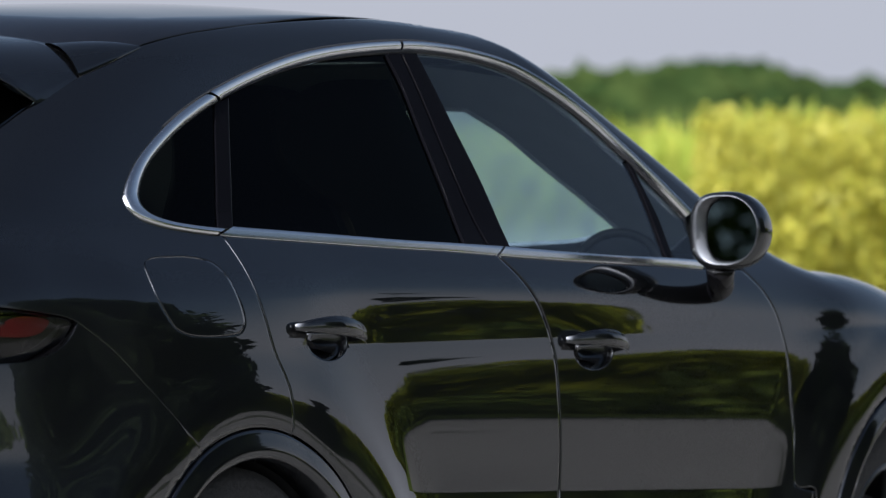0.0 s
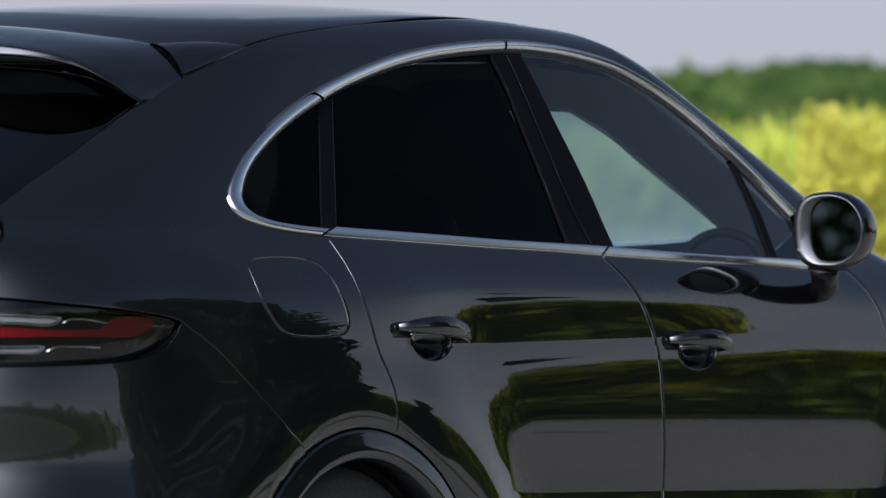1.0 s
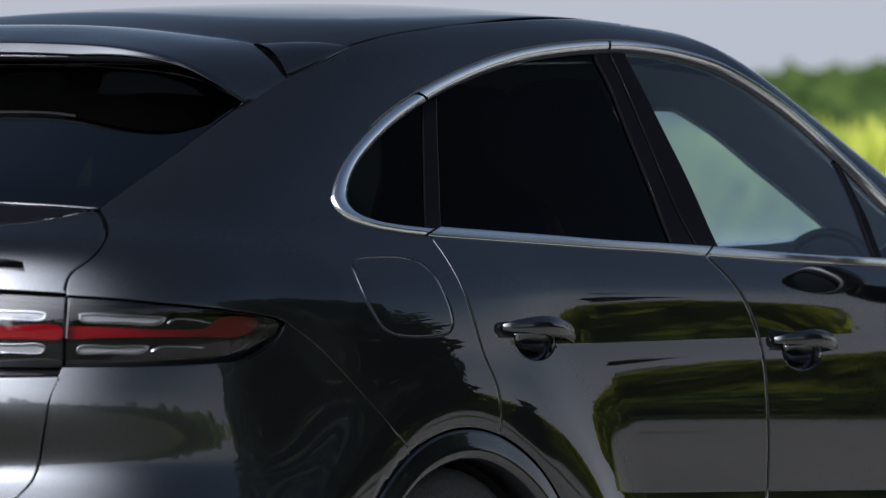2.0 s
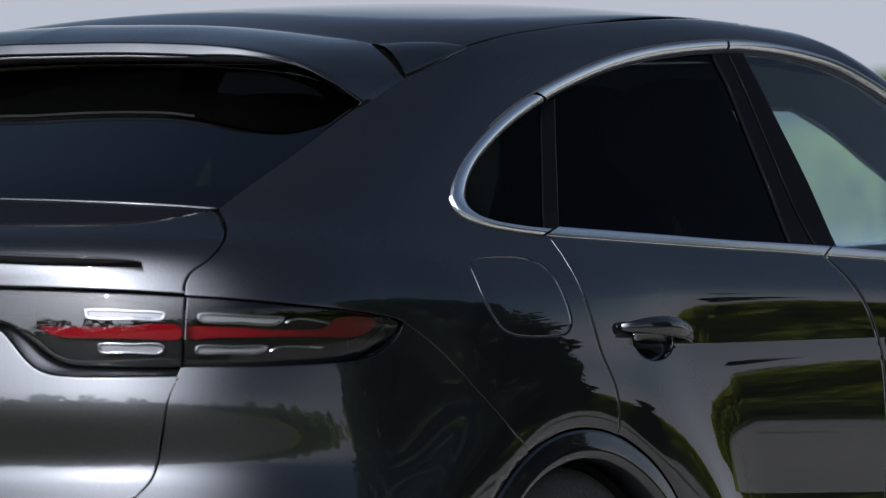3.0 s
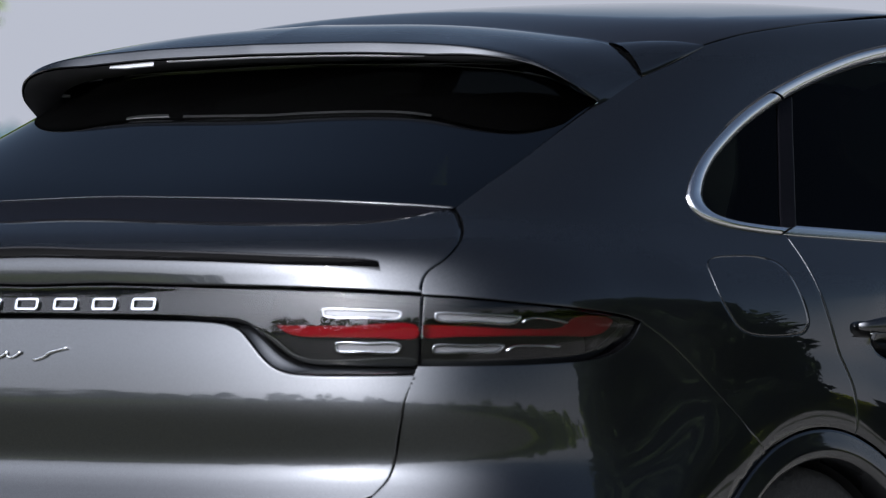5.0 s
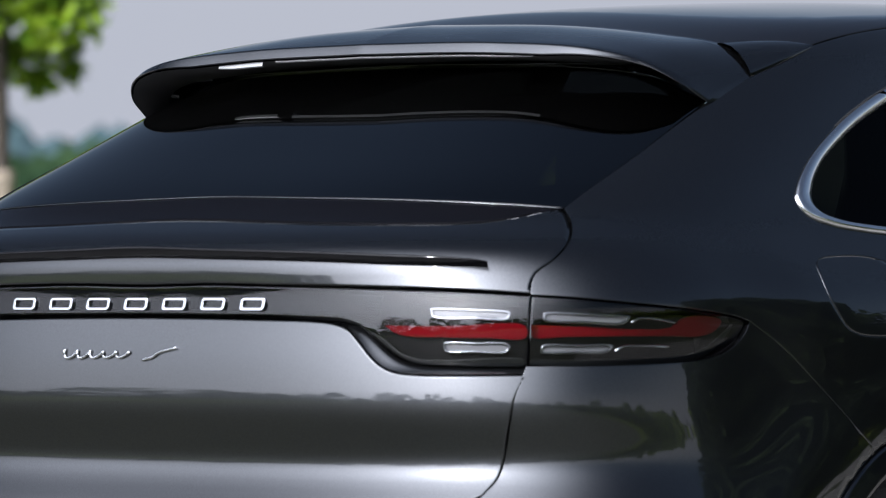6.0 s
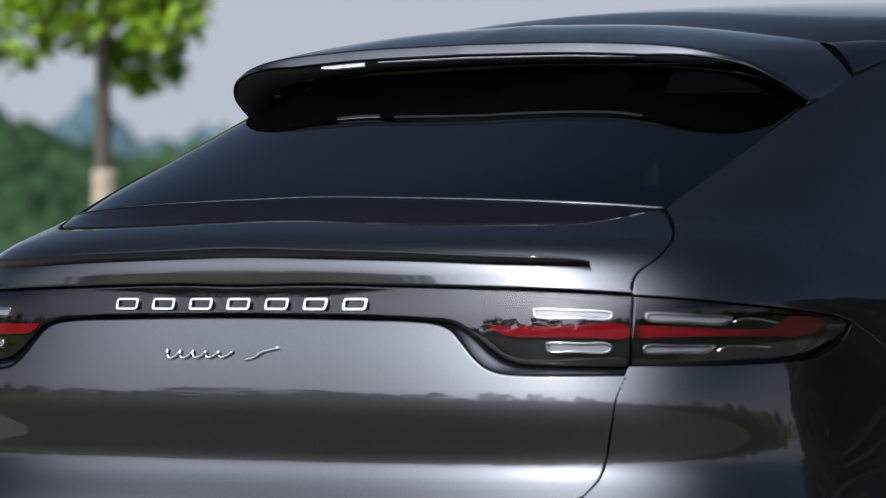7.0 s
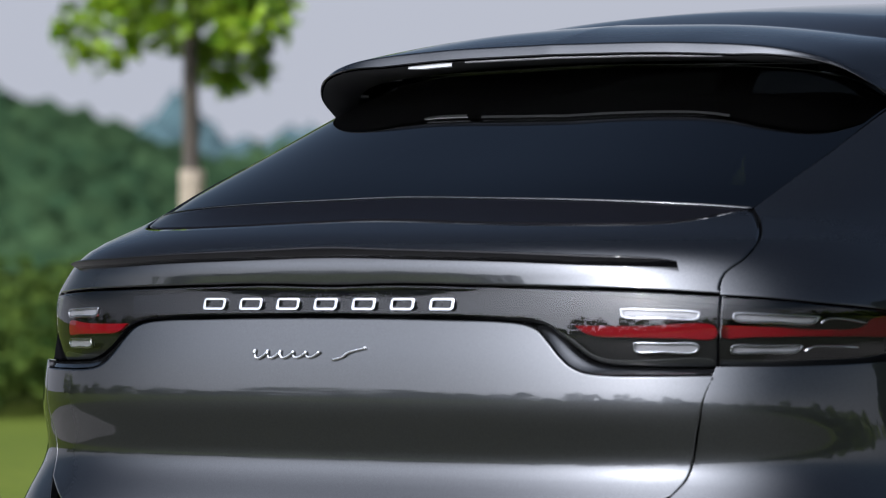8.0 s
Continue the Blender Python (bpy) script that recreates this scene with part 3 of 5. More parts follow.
def cup_line(x0, x1, z0, z1, k=1.0):
    """The oval opening behind a grip."""
    w = np.linspace(0, 2 * math.pi, 49)
    return np.stack([(x0 + x1) / 2 - 0.005 + 0.080 * k * np.cos(w), (z0 + z1) / 2 - 0.016 + 0.034 * k * np.sin(w)], -1)


body_side = panel("body_side", car, CORNER, side_loop, PAINT, holes=[flap_loop], raise_by=flare, gap=0.0005, roll=0.12, step=0.013, rows=0.009)
panel("fuel_flap", car, CORNER, flap_loop, PAINT, step=0.012, gap=0.001, roll=0.7)
rear_door = panel("rear_door", car, CORNER, outline(TRIM_LOW[5:11], DOOR_MID_CUT, from_side([(1.22, 0.6), (1.225, 0.45), (1.22, SILL_Z)]), from_side([(1.22, SILL_Z), (0.8, SILL_Z), (0.46, SILL_Z)]),
                  ring(0, ARCH_Z, ARCH_R, 1.0, A_DOOR, 40), DOOR_REAR_CUT[::-1]), PAINT, raise_by=flare, holes=[outline(from_side(cup_line(*REAR_GRIP)), step=0.006)], gap=0.0018, roll=0.4, step=0.014, rows=0.006, creases=DOOR_CREASES)
front_door = panel("front_door", car, CORNER, outline(TRIM_LOW[10:], [TRIM_LOW[-1], DOOR_FRONT_CUT[0]], DOOR_FRONT_CUT, from_side([(2.36, 0.6), (2.33, 0.5), (2.26, SILL_Z)]),
                   from_side([(2.26, SILL_Z), (1.7, SILL_Z), (1.22, SILL_Z)]), from_side([(1.22, SILL_Z), (1.225, 0.45), (1.22, 0.6)]), DOOR_MID_CUT[::-1]), PAINT, raise_by=flare, holes=[outline(from_side(cup_line(*FRONT_GRIP)), step=0.006)], step=0.016, rows=0.006, creases=DOOR_CREASES)
panel("pillar_lining", car, CORNER, outline(POST_LINE, [POST_LINE[-1], TRIM_TOP[-1]], TRIM_TOP[10:][::-1], [TRIM_TOP[10], POST_LINE[0]]), PILLAR_TRIM, "grey woven pillar trim", off=-0.03, fold=0.01, step=0.03)
WING = Plan((0.6, -1.65, 1.0), (1, 0, 0), (0, 0.4472, 0.8944), (0, 0.8944, -0.4472))
SNOUT = Plan((4.6, -1.6, 0.5), (0.6644, 0.7474, 0), (0.1868, -0.1661, 0.9682), (-0.7236, 0.6433, 0.25))
FRONT = Plan((4.2, 0, 0), (0, 1, 0), (0, 0, 1), (-1, 0, 0))
BONNET_SIDE = [(2.30, 0.70), (2.5, 0.735), (2.9, 0.76), (3.2, 0.75), (3.45, 0.68)]
BONNET_FRONT = [(3.45, 0.68), (3.54, 0.52), (3.59, 0.35), (3.61, 0.18), (3.615, 0.0)]
NOSE_CUT = [(3.45, 0.93), (3.42, 0.85), (3.39, 0.72), (3.345, 0.53)]


def on(plan, source, pts):
    """Points of one drawing plane as points of another."""
    return plan.flat(source.lay(np.array(pts, float)))


def arch(plan, xc, a0, a1, n):
    w = np.radians(np.linspace(a0, a1, n))
    return on(plan, SIDE, np.stack([xc + ARCH_R * np.cos(w), ARCH_Z + ARCH_R * np.sin(w)], -1))


A_NOSE = math.degrees(math.atan2(NOSE_CUT[-1][1] - ARCH_Z, NOSE_CUT[-1][0] - BASE))
side_corner = on(WING, TOP, BONNET_SIDE[-1:])
cut_top = on(WING, SIDE, NOSE_CUT)
to_wing = lambda pts: on(WING, CORNER, pts)
front_wing = panel("front_wing", car, WING, outline(on(WING, TOP, BONNET_SIDE), np.vstack([side_corner, cut_top[:1]]), cut_top, arch(WING, BASE, A_NOSE, 178, 50),
                   on(WING, SIDE, [(2.43, 0.366), (2.35, 0.365), (2.265, 0.365)]), np.vstack([on(WING, SIDE, [(2.265, 0.365), (2.335, 0.5), (2.365, 0.6)]), to_wing(DOOR_FRONT_CUT[::-1])]), to_wing([DOOR_FRONT_CUT[0], TRIM_LOW[-1]]),
                   to_wing([TRIM_LOW[-1], TRIM_TOP[-1]]), to_wing([TRIM_TOP[-1], POST_LINE[-1]])), PAINT, raise_by=flare)
bumper_side = panel("bumper_corner", car, CORNER, outline(LAMP_LOW, HATCH_DOWN, CORNER.flat(REAR.lay(np.array([(0.70, 0.69), (0.45, 0.63), (0.2, 0.62), (0.0, 0.62)]))), CORNER.flat(REAR.lay(np.array([(0.0, 0.62), (0.0, 0.45), (0.0, 0.28)]))),
                    CORNER.flat(REAR.lay(np.array([(0.0, 0.28), (0.4, 0.28), (0.7, 0.29)]))), from_side([(-0.75, 0.3), (-0.6, 0.31), (-0.465, 0.36)]),
                    ring(0, ARCH_Z, ARCH_R, 179, A_BUMPER, 30), BUMPER_CUT[::-1]), PAINT, raise_by=flare, seam=True, gap=0.0003, roll=0.05)
sill = panel("sill", car, CORNER, outline(from_side([(0.46, SILL_Z), (1.22, SILL_Z), (1.8, SILL_Z), (2.30, SILL_Z), (2.43, 0.36)]), from_side([(2.43, 0.36), (2.43, 0.27), (2.40, 0.20)]), from_side([(2.40, 0.20), (1.5, 0.19), (0.5, 0.20)]), from_side([(0.5, 0.20), (0.48, 0.3), (0.46, SILL_Z)])), BLACK)
# windscreen pillar, under the side pressing's edge
POST = Plan((2.5, -1.5, 2.4), (0.8317, 0.5552, 0), (-0.3896, 0.5836, 0.7124), (-0.3955, 0.5925, -0.7018))
panel("windscreen_pillar", car, POST, outline(on(POST, TOP, screen_side), np.vstack([on(POST, TOP, screen_side[-1:]), on(POST, CORNER, TRIM_TOP[-1:])]), on(POST, CORNER, TRIM_TOP[9:])[::-1], np.vstack([on(POST, CORNER, TRIM_TOP[9:10]), on(POST, TOP, screen_side[:1])])), PAINT, off=-0.003, fold=0.006)

# nose: bumper cover with a wide intake, and the headlamps let into it
GRILLE_TOP, GRILLE_END, GRILLE_LOW = [(0.0, 0.66), (-0.35, 0.655), (-0.62, 0.63), (-0.72, 0.56)], [(-0.72, 0.56), (-0.70, 0.45), (-0.62, 0.385)], [(-0.62, 0.385), (-0.35, 0.365), (0.0, 0.36)]
bonnet_edge = on(SNOUT, TOP, BONNET_FRONT)
nose_cut = on(SNOUT, SIDE, NOSE_CUT)
lens = [(-0.655 + 0.125 * math.cos(w), 0.80 + 0.075 * math.sin(w) - 0.03 * math.cos(w)) for w in np.linspace(0, 2 * math.pi, 33)]
lens_loop = outline(on(SNOUT, FRONT, lens), step=0.008)
nose_side = panel("front_bumper_corner", car, SNOUT, outline(bonnet_edge, np.vstack([bonnet_edge[-1:], on(SNOUT, FRONT, [(0.0, z) for z in np.linspace(0.92, 0.66, 14)])]), on(SNOUT, FRONT, GRILLE_TOP), on(SNOUT, FRONT, GRILLE_END), on(SNOUT, FRONT, GRILLE_LOW),
                  on(SNOUT, FRONT, [(0.0, 0.36), (0.0, 0.27)]), on(SNOUT, FRONT, [(0.0, 0.27), (-0.4, 0.27), (-0.68, 0.28)]), np.vstack([on(SNOUT, FRONT, [(-0.68, 0.28)]), on(SNOUT, SIDE, [(3.44, 0.30), (3.355, 0.36)])]),
                  arch(SNOUT, BASE, 2, A_NOSE, 24), nose_cut[::-1], np.vstack([nose_cut[:1], bonnet_edge[:1]])), PAINT, raise_by=flare, holes=[lens_loop], seam=True, gap=0.001)
headlamp = new("headlamp")
headlamp.parent = car
panel("lamp_cover", headlamp, SNOUT, lens_loop, CLEAR_GLASS, "clear headlamp cover", off=-0.002, fold=0.004, gap=0.002)
panel("lamp_tray", headlamp, SNOUT, lens_loop, GLOSS_BLACK, off=-0.05, fold=-0.04, gap=0.0015)
for dy, dz in ((-0.05, 0.02), (0.03, 0.02), (-0.05, -0.025), (0.03, -0.03)):
    c = FRONT.lay(np.array([(-0.655 + dy, 0.80 + dz - 0.24 * dy)]))[0]
    part("lamp_projector", box_bm((0.03, 0.05, 0.034), tuple(c - (0.035, 0, 0)), 0.012), POLISH, headlamp)
grille_loop = outline([(0.76, 0.33), (0.76, 0.69)], [(0.76, 0.69), (-0.76, 0.69)], [(-0.76, 0.69), (-0.76, 0.33)], [(-0.76, 0.33), (0.76, 0.33)], step=0.03)
panel("grille_panel", car, FRONT, grille_loop, BLACK, "black intake backing", off=-0.05, fold=0.01, step=0.05)
for z in (0.43, 0.50, 0.57):
    q = FRONT.lay(np.array([(y, z) for y in np.linspace(-0.69, 0.69, 25)]))
    tube("grille_slat", car, q - (0.03, 0, 0), 0.012, BLACK, sides=8, step=0.04)

# arch mouldings inside the openings
for xc in (0.0, BASE):
    a = np.linspace(-4, 184, 110)
    o, i = ring(xc, ARCH_Z, ARCH_R - 0.003, -4, 184, 110), ring(xc, ARCH_Z, 0.408, -4, 184, 110)
    band("arch_moulding", car, CORNER, o, i, PAINT, profile=((0, -2.5), (0.0, -0.4), (0.04, 0.0), (0.12, 0.1), (0.35, 0.4), (0.55, 0.68), (0.68, 0.8), (0.76, 0.8), (0.92, 0.55), (1.0, 0.1), (1.0, -6)), height=0.01, closed=False)
    v, f = [], []
    for k, (r, y) in enumerate(((0.41, -0.985), (0.41, -0.62), (0.0, -0.62))):
        for t in range(33):
            w = math.pi * (t / 32 * 1.1 - 0.05)
            v.append((xc + r * math.cos(w), y, ARCH_Z + r * math.sin(w)))
    for k in range(2):
        for t in range(32):
            f.append((k * 33 + t, k * 33 + t + 1, (k + 1) * 33 + t + 1, (k + 1) * 33 + t))
    part("wheel_housing", (v, f), BLACK, car)

# ---- rear: tailgate, glass, lamps ----
def across(half):
    """A line across the back, from its right half (centre outwards)."""
    h = np.array(half, float)
    return np.vstack([h[::-1], h[1:] * (-1, 1)])


def to_rear(pts):
    return REAR.flat(CORNER.lay(np.array(pts, float)))


STRIP_TOP = [(0.0, 1.0885), *[(0.158, 1.091), (0.2857, 1.089), (0.5224, 1.084), (0.6777, 1.079), (0.7847, 1.072)]]
STRIP_LOW = [(0.0, 1.0355), *[(0.1631, 1.034), (0.2915, 1.033), (0.4148, 1.029), (0.4623, 1.026), (0.4922, 1.018), (0.5234, 0.9972), (0.5504, 0.976), (0.5769, 0.9616), (0.6093, 0.9531), (0.6647, 0.9504), (0.7929, 0.9484)]]
SCOOP = [(0.0, 1.033), *[(0.1635, 1.032), (0.2919, 1.03), (0.391, 1.028), (0.4452, 1.023), (0.4759, 1.013), (0.5017, 0.9913), (0.5275, 0.9662), (0.5513, 0.9489), (0.579, 0.9394), (0.6209, 0.9357), (0.6944, 0.935), (0.7913, 0.9359)]]
HATCH_D = [(0.7913, 0.9359), (0.7794, 0.8965), (0.7702, 0.8579), (0.7583, 0.8143), (0.752, 0.7805), (0.7463, 0.7547), (0.7317, 0.7274)]
HATCH_BASE = [HATCH_D[-1], (0.62, 0.672), (0.45, 0.645), (0.2, 0.637), (0.0, 0.637)]
LIP_LOW = [(0.0, 1.137), *[(0.1557, 1.134), (0.4047, 1.128), (0.5704, 1.121), (0.6691, 1.114), (0.7239, 1.107), (0.7792, 1.103)]]
LIP_TOP = [(0.0, 1.1525), *[(0.1477, 1.149), (0.3985, 1.143), (0.565, 1.137), (0.6446, 1.132), (0.6922, 1.125), (0.7069, 1.12)]]
BAND_LOW = [(0.0, 1.2065), *[(0.3212, 1.198), (0.4921, 1.195), (0.5887, 1.196), (0.6413, 1.201), (0.67, 1.21), (0.6909, 1.218), (0.7012, 1.22)]]
GLASS_LOW = [(0.0, 1.2485), *[(0.181, 1.245), (0.3711, 1.24), (0.5393, 1.233), (0.635, 1.227), (0.7007, 1.221)]]
HATCH_U = to_rear(HATCH_UP)

hatch_low = panel("tailgate_lower_panel", car, REAR, outline(across(SCOOP), [(-a, b) for a, b in HATCH_D], [(-a, b) for a, b in HATCH_BASE], HATCH_BASE[::-1], HATCH_D[::-1]), PAINT, gap=0.003)
hatch_up = panel("tailgate_upper_panel", car, REAR, outline(across(STRIP_TOP), HATCH_U[::-1] * (-1, 1), across(BAND_LOW)[::-1], HATCH_U), PAINT)
glass_band = panel("glass_lower_trim", car, REAR, outline(across(GLASS_LOW), across(BAND_LOW)[::-1]), BAND_BLACK, gap=0.0008, off=-0.001)
GE = to_rear(GLASS_EDGE)
back_glass = panel("rear_window", car, REAR, outline(across(GLASS_LOW), GE * (-1, 1), [(-GE[-1][0], GE[-1][1]), (-0.55, 1.475), (-0.35, 1.5), (0.0, 1.51), (0.35, 1.5), (0.55, 1.475), GE[-1]], GE[::-1]), REAR_GLASS, "dark tinted rear window glass", gap=0.003, off=-0.004, fold=0.004)
# Thin bright tube added in place of the highlight along the glass edge.
q = REAR.lay(smooth_line(across(GLASS_LOW), 0.01))
tube("glass_edge", car, q - body_normal(q) * 0.0008, 0.0008, ALLOY, "thin bright tube imitating the highlight on the rear glass edge", sides=6)
n_s = 160
sc, sl = across(SCOOP), across(STRIP_LOW)
band("lamp_scoop", car, REAR, spread(sc, n_s), spread(sl, n_s), PAINT, profile=((0, -0.1), (0.1, -0.25), (0.5, -0.6), (0.9, -0.95), (1, -1.1)), height=0.016, closed=False)

# light bar across the back, in the tailgate
def upright(p):
    """Lamp covers stand steeper than the skin round them."""
    d = p[:, 2] - 1.055
    return 0.08 * d - 1.3 * d * d


bar = new("light_bar")
bar.parent = car
bar_loop = outline(across(STRIP_TOP), [(-STRIP_TOP[-1][0], STRIP_TOP[-1][1]), (-STRIP_LOW[-1][0], STRIP_LOW[-1][1])], across(STRIP_LOW)[::-1], [STRIP_LOW[-1], STRIP_TOP[-1]], step=0.006)
panel("lamp_cover", bar, REAR, bar_loop, LAMP_COVER, "smoked clear lamp cover", off=-0.002, fold=0.004, gap=0.003, raise_by=upright)
panel("lamp_tray", bar, REAR, bar_loop, LAMP_TRAY, off=-0.045, fold=-0.035, gap=0.0015)
lamp_loop = outline(LAMP_TOP, LAMP_LOW, [LAMP_LOW[-1], LAMP_TOP[0]], step=0.006)
tail = new("tail_lamp")
tail.parent = car
panel("lamp_cover", tail, CORNER, lamp_loop, LAMP_COVER, "smoked clear lamp cover", off=-0.002, fold=0.004, gap=0.003, raise_by=upright)
panel("lamp_tray", tail, CORNER, lamp_loop, LAMP_TRAY, off=-0.045, fold=-0.035, gap=0.0015)

# ---- roof, bonnet, screens ----
ROOF_LOOP = outline([(-0.30, 0.0), (-0.30, 0.3), (-0.24, 0.5), (-0.1, 0.6)], [(-0.1, 0.6), RAIL[0]], RAIL, [(1.68, 0.56), (1.74, 0.4), (1.78, 0.2), (1.79, 0.0), (1.78, -0.2), (1.74, -0.4), (1.68, -0.56)],
                    [(a, -b) for a, b in RAIL[::-1]], [(RAIL[0][0], -RAIL[0][1]), (-0.1, -0.6)], [(-0.1, -0.6), (-0.24, -0.5), (-0.30, -0.3), (-0.30, 0.0)])
panel("roof", car, TOP, ROOF_LOOP, ROOF_BLACK, "gloss black roof panel", step=0.03)
SCREEN_LOOP = outline([(1.685, 0.556), (1.745, 0.4), (1.785, 0.2), (1.795, 0.0), (1.785, -0.2), (1.745, -0.4), (1.685, -0.556)], np.array(screen_side)[1:] * (1, -1), [(2.30, -0.70), (2.5, -0.5), (2.62, -0.25), (2.66, 0.0), (2.62, 0.25), (2.5, 0.5), (2.30, 0.70)], screen_side[::-1])
panel("windscreen", car, TOP, SCREEN_LOOP, SCREEN_GLASS, "windscreen glass with a pale blue veil of painted haze", gap=0.004, off=-0.003, fold=0.003, step=0.03)
HOOD_LOOP = outline([(2.31, 0.705), (2.51, 0.505), (2.63, 0.25), (2.67, 0.0), (2.63, -0.25), (2.51, -0.505), (2.31, -0.705)], [(2.31, -0.705), (2.5, -0.735), (2.9, -0.76), (3.2, -0.75), (3.45, -0.68)], [(3.45, -0.68), (3.58, -0.4), (3.62, 0.0), (3.58, 0.4), (3.45, 0.68)], [(3.45, 0.68), (3.2, 0.75), (2.9, 0.76), (2.5, 0.735), (2.31, 0.705)])
panel("bonnet", car, TOP, HOOD_LOOP, PAINT, step=0.03)

# ---- side windows ----
n_t = 260
dlo_out = np.vstack([spread(TRIM_TOP, n_t)[::-1][:-1], spread(TRIM_LOW, n_t)])


INNER_TOP = [(0.5611, 1.248), (0.5691, 1.276), (0.588, 1.308), (0.619, 1.341), (0.6605, 1.377), (0.7099, 1.411), (0.7623, 1.441), (0.8286, 1.472), (0.9233, 1.507), (1.033, 1.533), (1.174, 1.551), (1.26, 1.554), (1.361, 1.546), (1.462, 1.524), (1.533, 1.495), (1.604, 1.456), (1.673, 1.409), (1.742, 1.353), (1.811, 1.294), (1.899, 1.214)]
INNER_LOW = [(0.5611, 1.248), (0.5654, 1.23), (0.5822, 1.214), (0.6179, 1.201), (0.6696, 1.193), (0.7345, 1.187), (0.8563, 1.179), (0.9829, 1.171), (1.114, 1.162), (1.251, 1.155), (1.367, 1.149), (1.54, 1.137), (1.694, 1.128), (1.822, 1.123), (1.93, 1.117)]
dlo_in = np.vstack([spread(INNER_TOP, n_t)[::-1][:-1], spread(INNER_LOW, n_t)])
cuts = [(1.19, 1.57), (0.7338, 1.441), (0.7263, 1.173), (1.367, 1.136)]
stops = [int(np.argmin(np.linalg.norm((dlo_out + dlo_in) / 2 - np.array(c), axis=1))) for c in cuts]
runs = [(0, stops[0]), (stops[0] + 1, stops[1]), (stops[1] + 1, stops[2]), (stops[2] + 1, stops[3]), (stops[3] + 1, len(dlo_out) - 1)]
NEUTRAL = ((0, -1), (0.0, 0.2), (0.08, 0.75), (0.3, 1.0), (0.62, 0.85), (0.78, 0.45), (0.86, 0.1), (1, -0.3), (1.0, -1.4))
OVERHEAD = ((0, -1), (0.0, 0.6), (0.06, 1.15), (0.3, 1.05), (0.6, 0.72), (0.84, 0.35), (0.88, 0.0), (1, -0.2), (1.0, -1.4))
ALONG_DOOR = ((0, -1), (0.0, 0.0), (0.06, 0.12), (0.3, 0.38), (0.6, 0.72), (0.9, 1.0), (0.97, 0.7), (1.0, -1.4))
# slim over the doors, growing to full width round the rear corner
slim = np.interp(np.arange(len(dlo_out)), (0, stops[0], stops[1]), (1.0, 1.0, 0.0))[:, None]
trim_out, trim_in = dlo_out + (dlo_in - dlo_out) * 0.24 * slim, dlo_in + (dlo_out - dlo_in) * 0.26 * slim
for (a, b), prof in zip(runs, (OVERHEAD, OVERHEAD, NEUTRAL, ALONG_DOOR, ALONG_DOOR)):
    band("window_trim", car, CORNER, trim_out[a:b + 1], trim_in[a:b + 1], CHROME, "satin aluminium window trim", profile=prof, height=0.008, closed=False)
# black seals on the roof side of the trim and along the glass
k = stops[1] + 20
SEAL = dict(profile=((0, -1), (0.1, 0.3), (0.5, 0.6), (0.9, 0.3), (1, -1)), height=0.003, closed=False)
band("window_seal", car, CORNER, (dlo_out + (dlo_out - dlo_in) * 0.16)[:k], (trim_out + (dlo_in - dlo_out) * 0.04)[:k], RUBBER, **SEAL)
band("glass_seal", car, CORNER, trim_in[:stops[1]], dlo_in[:stops[1]], RUBBER, profile=((0, -0.5), (0.5, 0.0), (1, -1.5)), height=0.004, closed=False)

POST_A = [(0.7397, 1.427), (0.7332, 1.353), (0.7268, 1.266), (0.7202, 1.188)]
POST_B = [(0.7754, 1.447), (0.7677, 1.354), (0.7622, 1.266), (0.7562, 1.186)]
PIL_A = [(1.151, 1.548), (1.181, 1.483), (1.212, 1.387), (1.255, 1.256), (1.287, 1.152)]
PIL_GAP = [(1.19, 1.552), (1.219, 1.479), (1.251, 1.388), (1.306, 1.234), (1.347, 1.149)]
PIL_B = [(1.229, 1.554), (1.261, 1.486), (1.3, 1.398), (1.352, 1.281), (1.404, 1.145)]
BAR_A = [(1.753, 1.343), (1.777, 1.288), (1.803, 1.214), (1.829, 1.121)]
BAR_B = [(1.772, 1.327), (1.796, 1.276), (1.827, 1.208), (1.853, 1.12)]


def stretch(line, a, b):
    """The part of a line between the places nearest to a and b."""
    q = smooth_line(line, 0.006)
    i, j = (int(np.argmin(np.linalg.norm(q - np.array(c), axis=1))) for c in (a, b))
    return q[i:j + 1] if i <= j else q[j:i + 1][::-1]


def pane_loop(left, right):
    top = stretch(INNER_TOP, left[0], right[0])
    low = stretch(INNER_LOW, left[-1], right[-1])
    return outline(left[::-1], top, right, low[::-1])


GLASS = dict(gap=0.0, off=-0.008, fold=0.003, bead=0.002, step=0.02)
quarter_pane = panel("quarter_window", car, CORNER, outline(stretch(INNER_TOP, INNER_TOP[0], POST_A[0]), POST_A, stretch(INNER_LOW, INNER_LOW[0], POST_A[-1])[::-1]), DARK_GLASS, "dark privacy glass", **GLASS)
rear_pane = panel("rear_door_window", car, CORNER, pane_loop(POST_B, PIL_A), DARK_GLASS, "dark privacy glass", **GLASS)
front_pane = panel("front_door_window", car, CORNER, pane_loop(PIL_B, BAR_A), CLEAR_GLASS, "clear door glass", **GLASS)
sail_pane = panel("sail_window", car, CORNER, outline(BAR_B[::-1], stretch(INNER_TOP, BAR_B[0], INNER_TOP[-1]), [INNER_TOP[-1], INNER_LOW[-1]], stretch(INNER_LOW, BAR_B[-1], INNER_LOW[-1])[::-1]), CLEAR_GLASS, "clear fixed glass", **GLASS)
GL = dict(gap=0.0015, fold=0.012, step=0.02)
panel("window_post", car, CORNER, pane_loop(POST_A, POST_B), PILLAR_BLACK, off=-0.006, **GL)
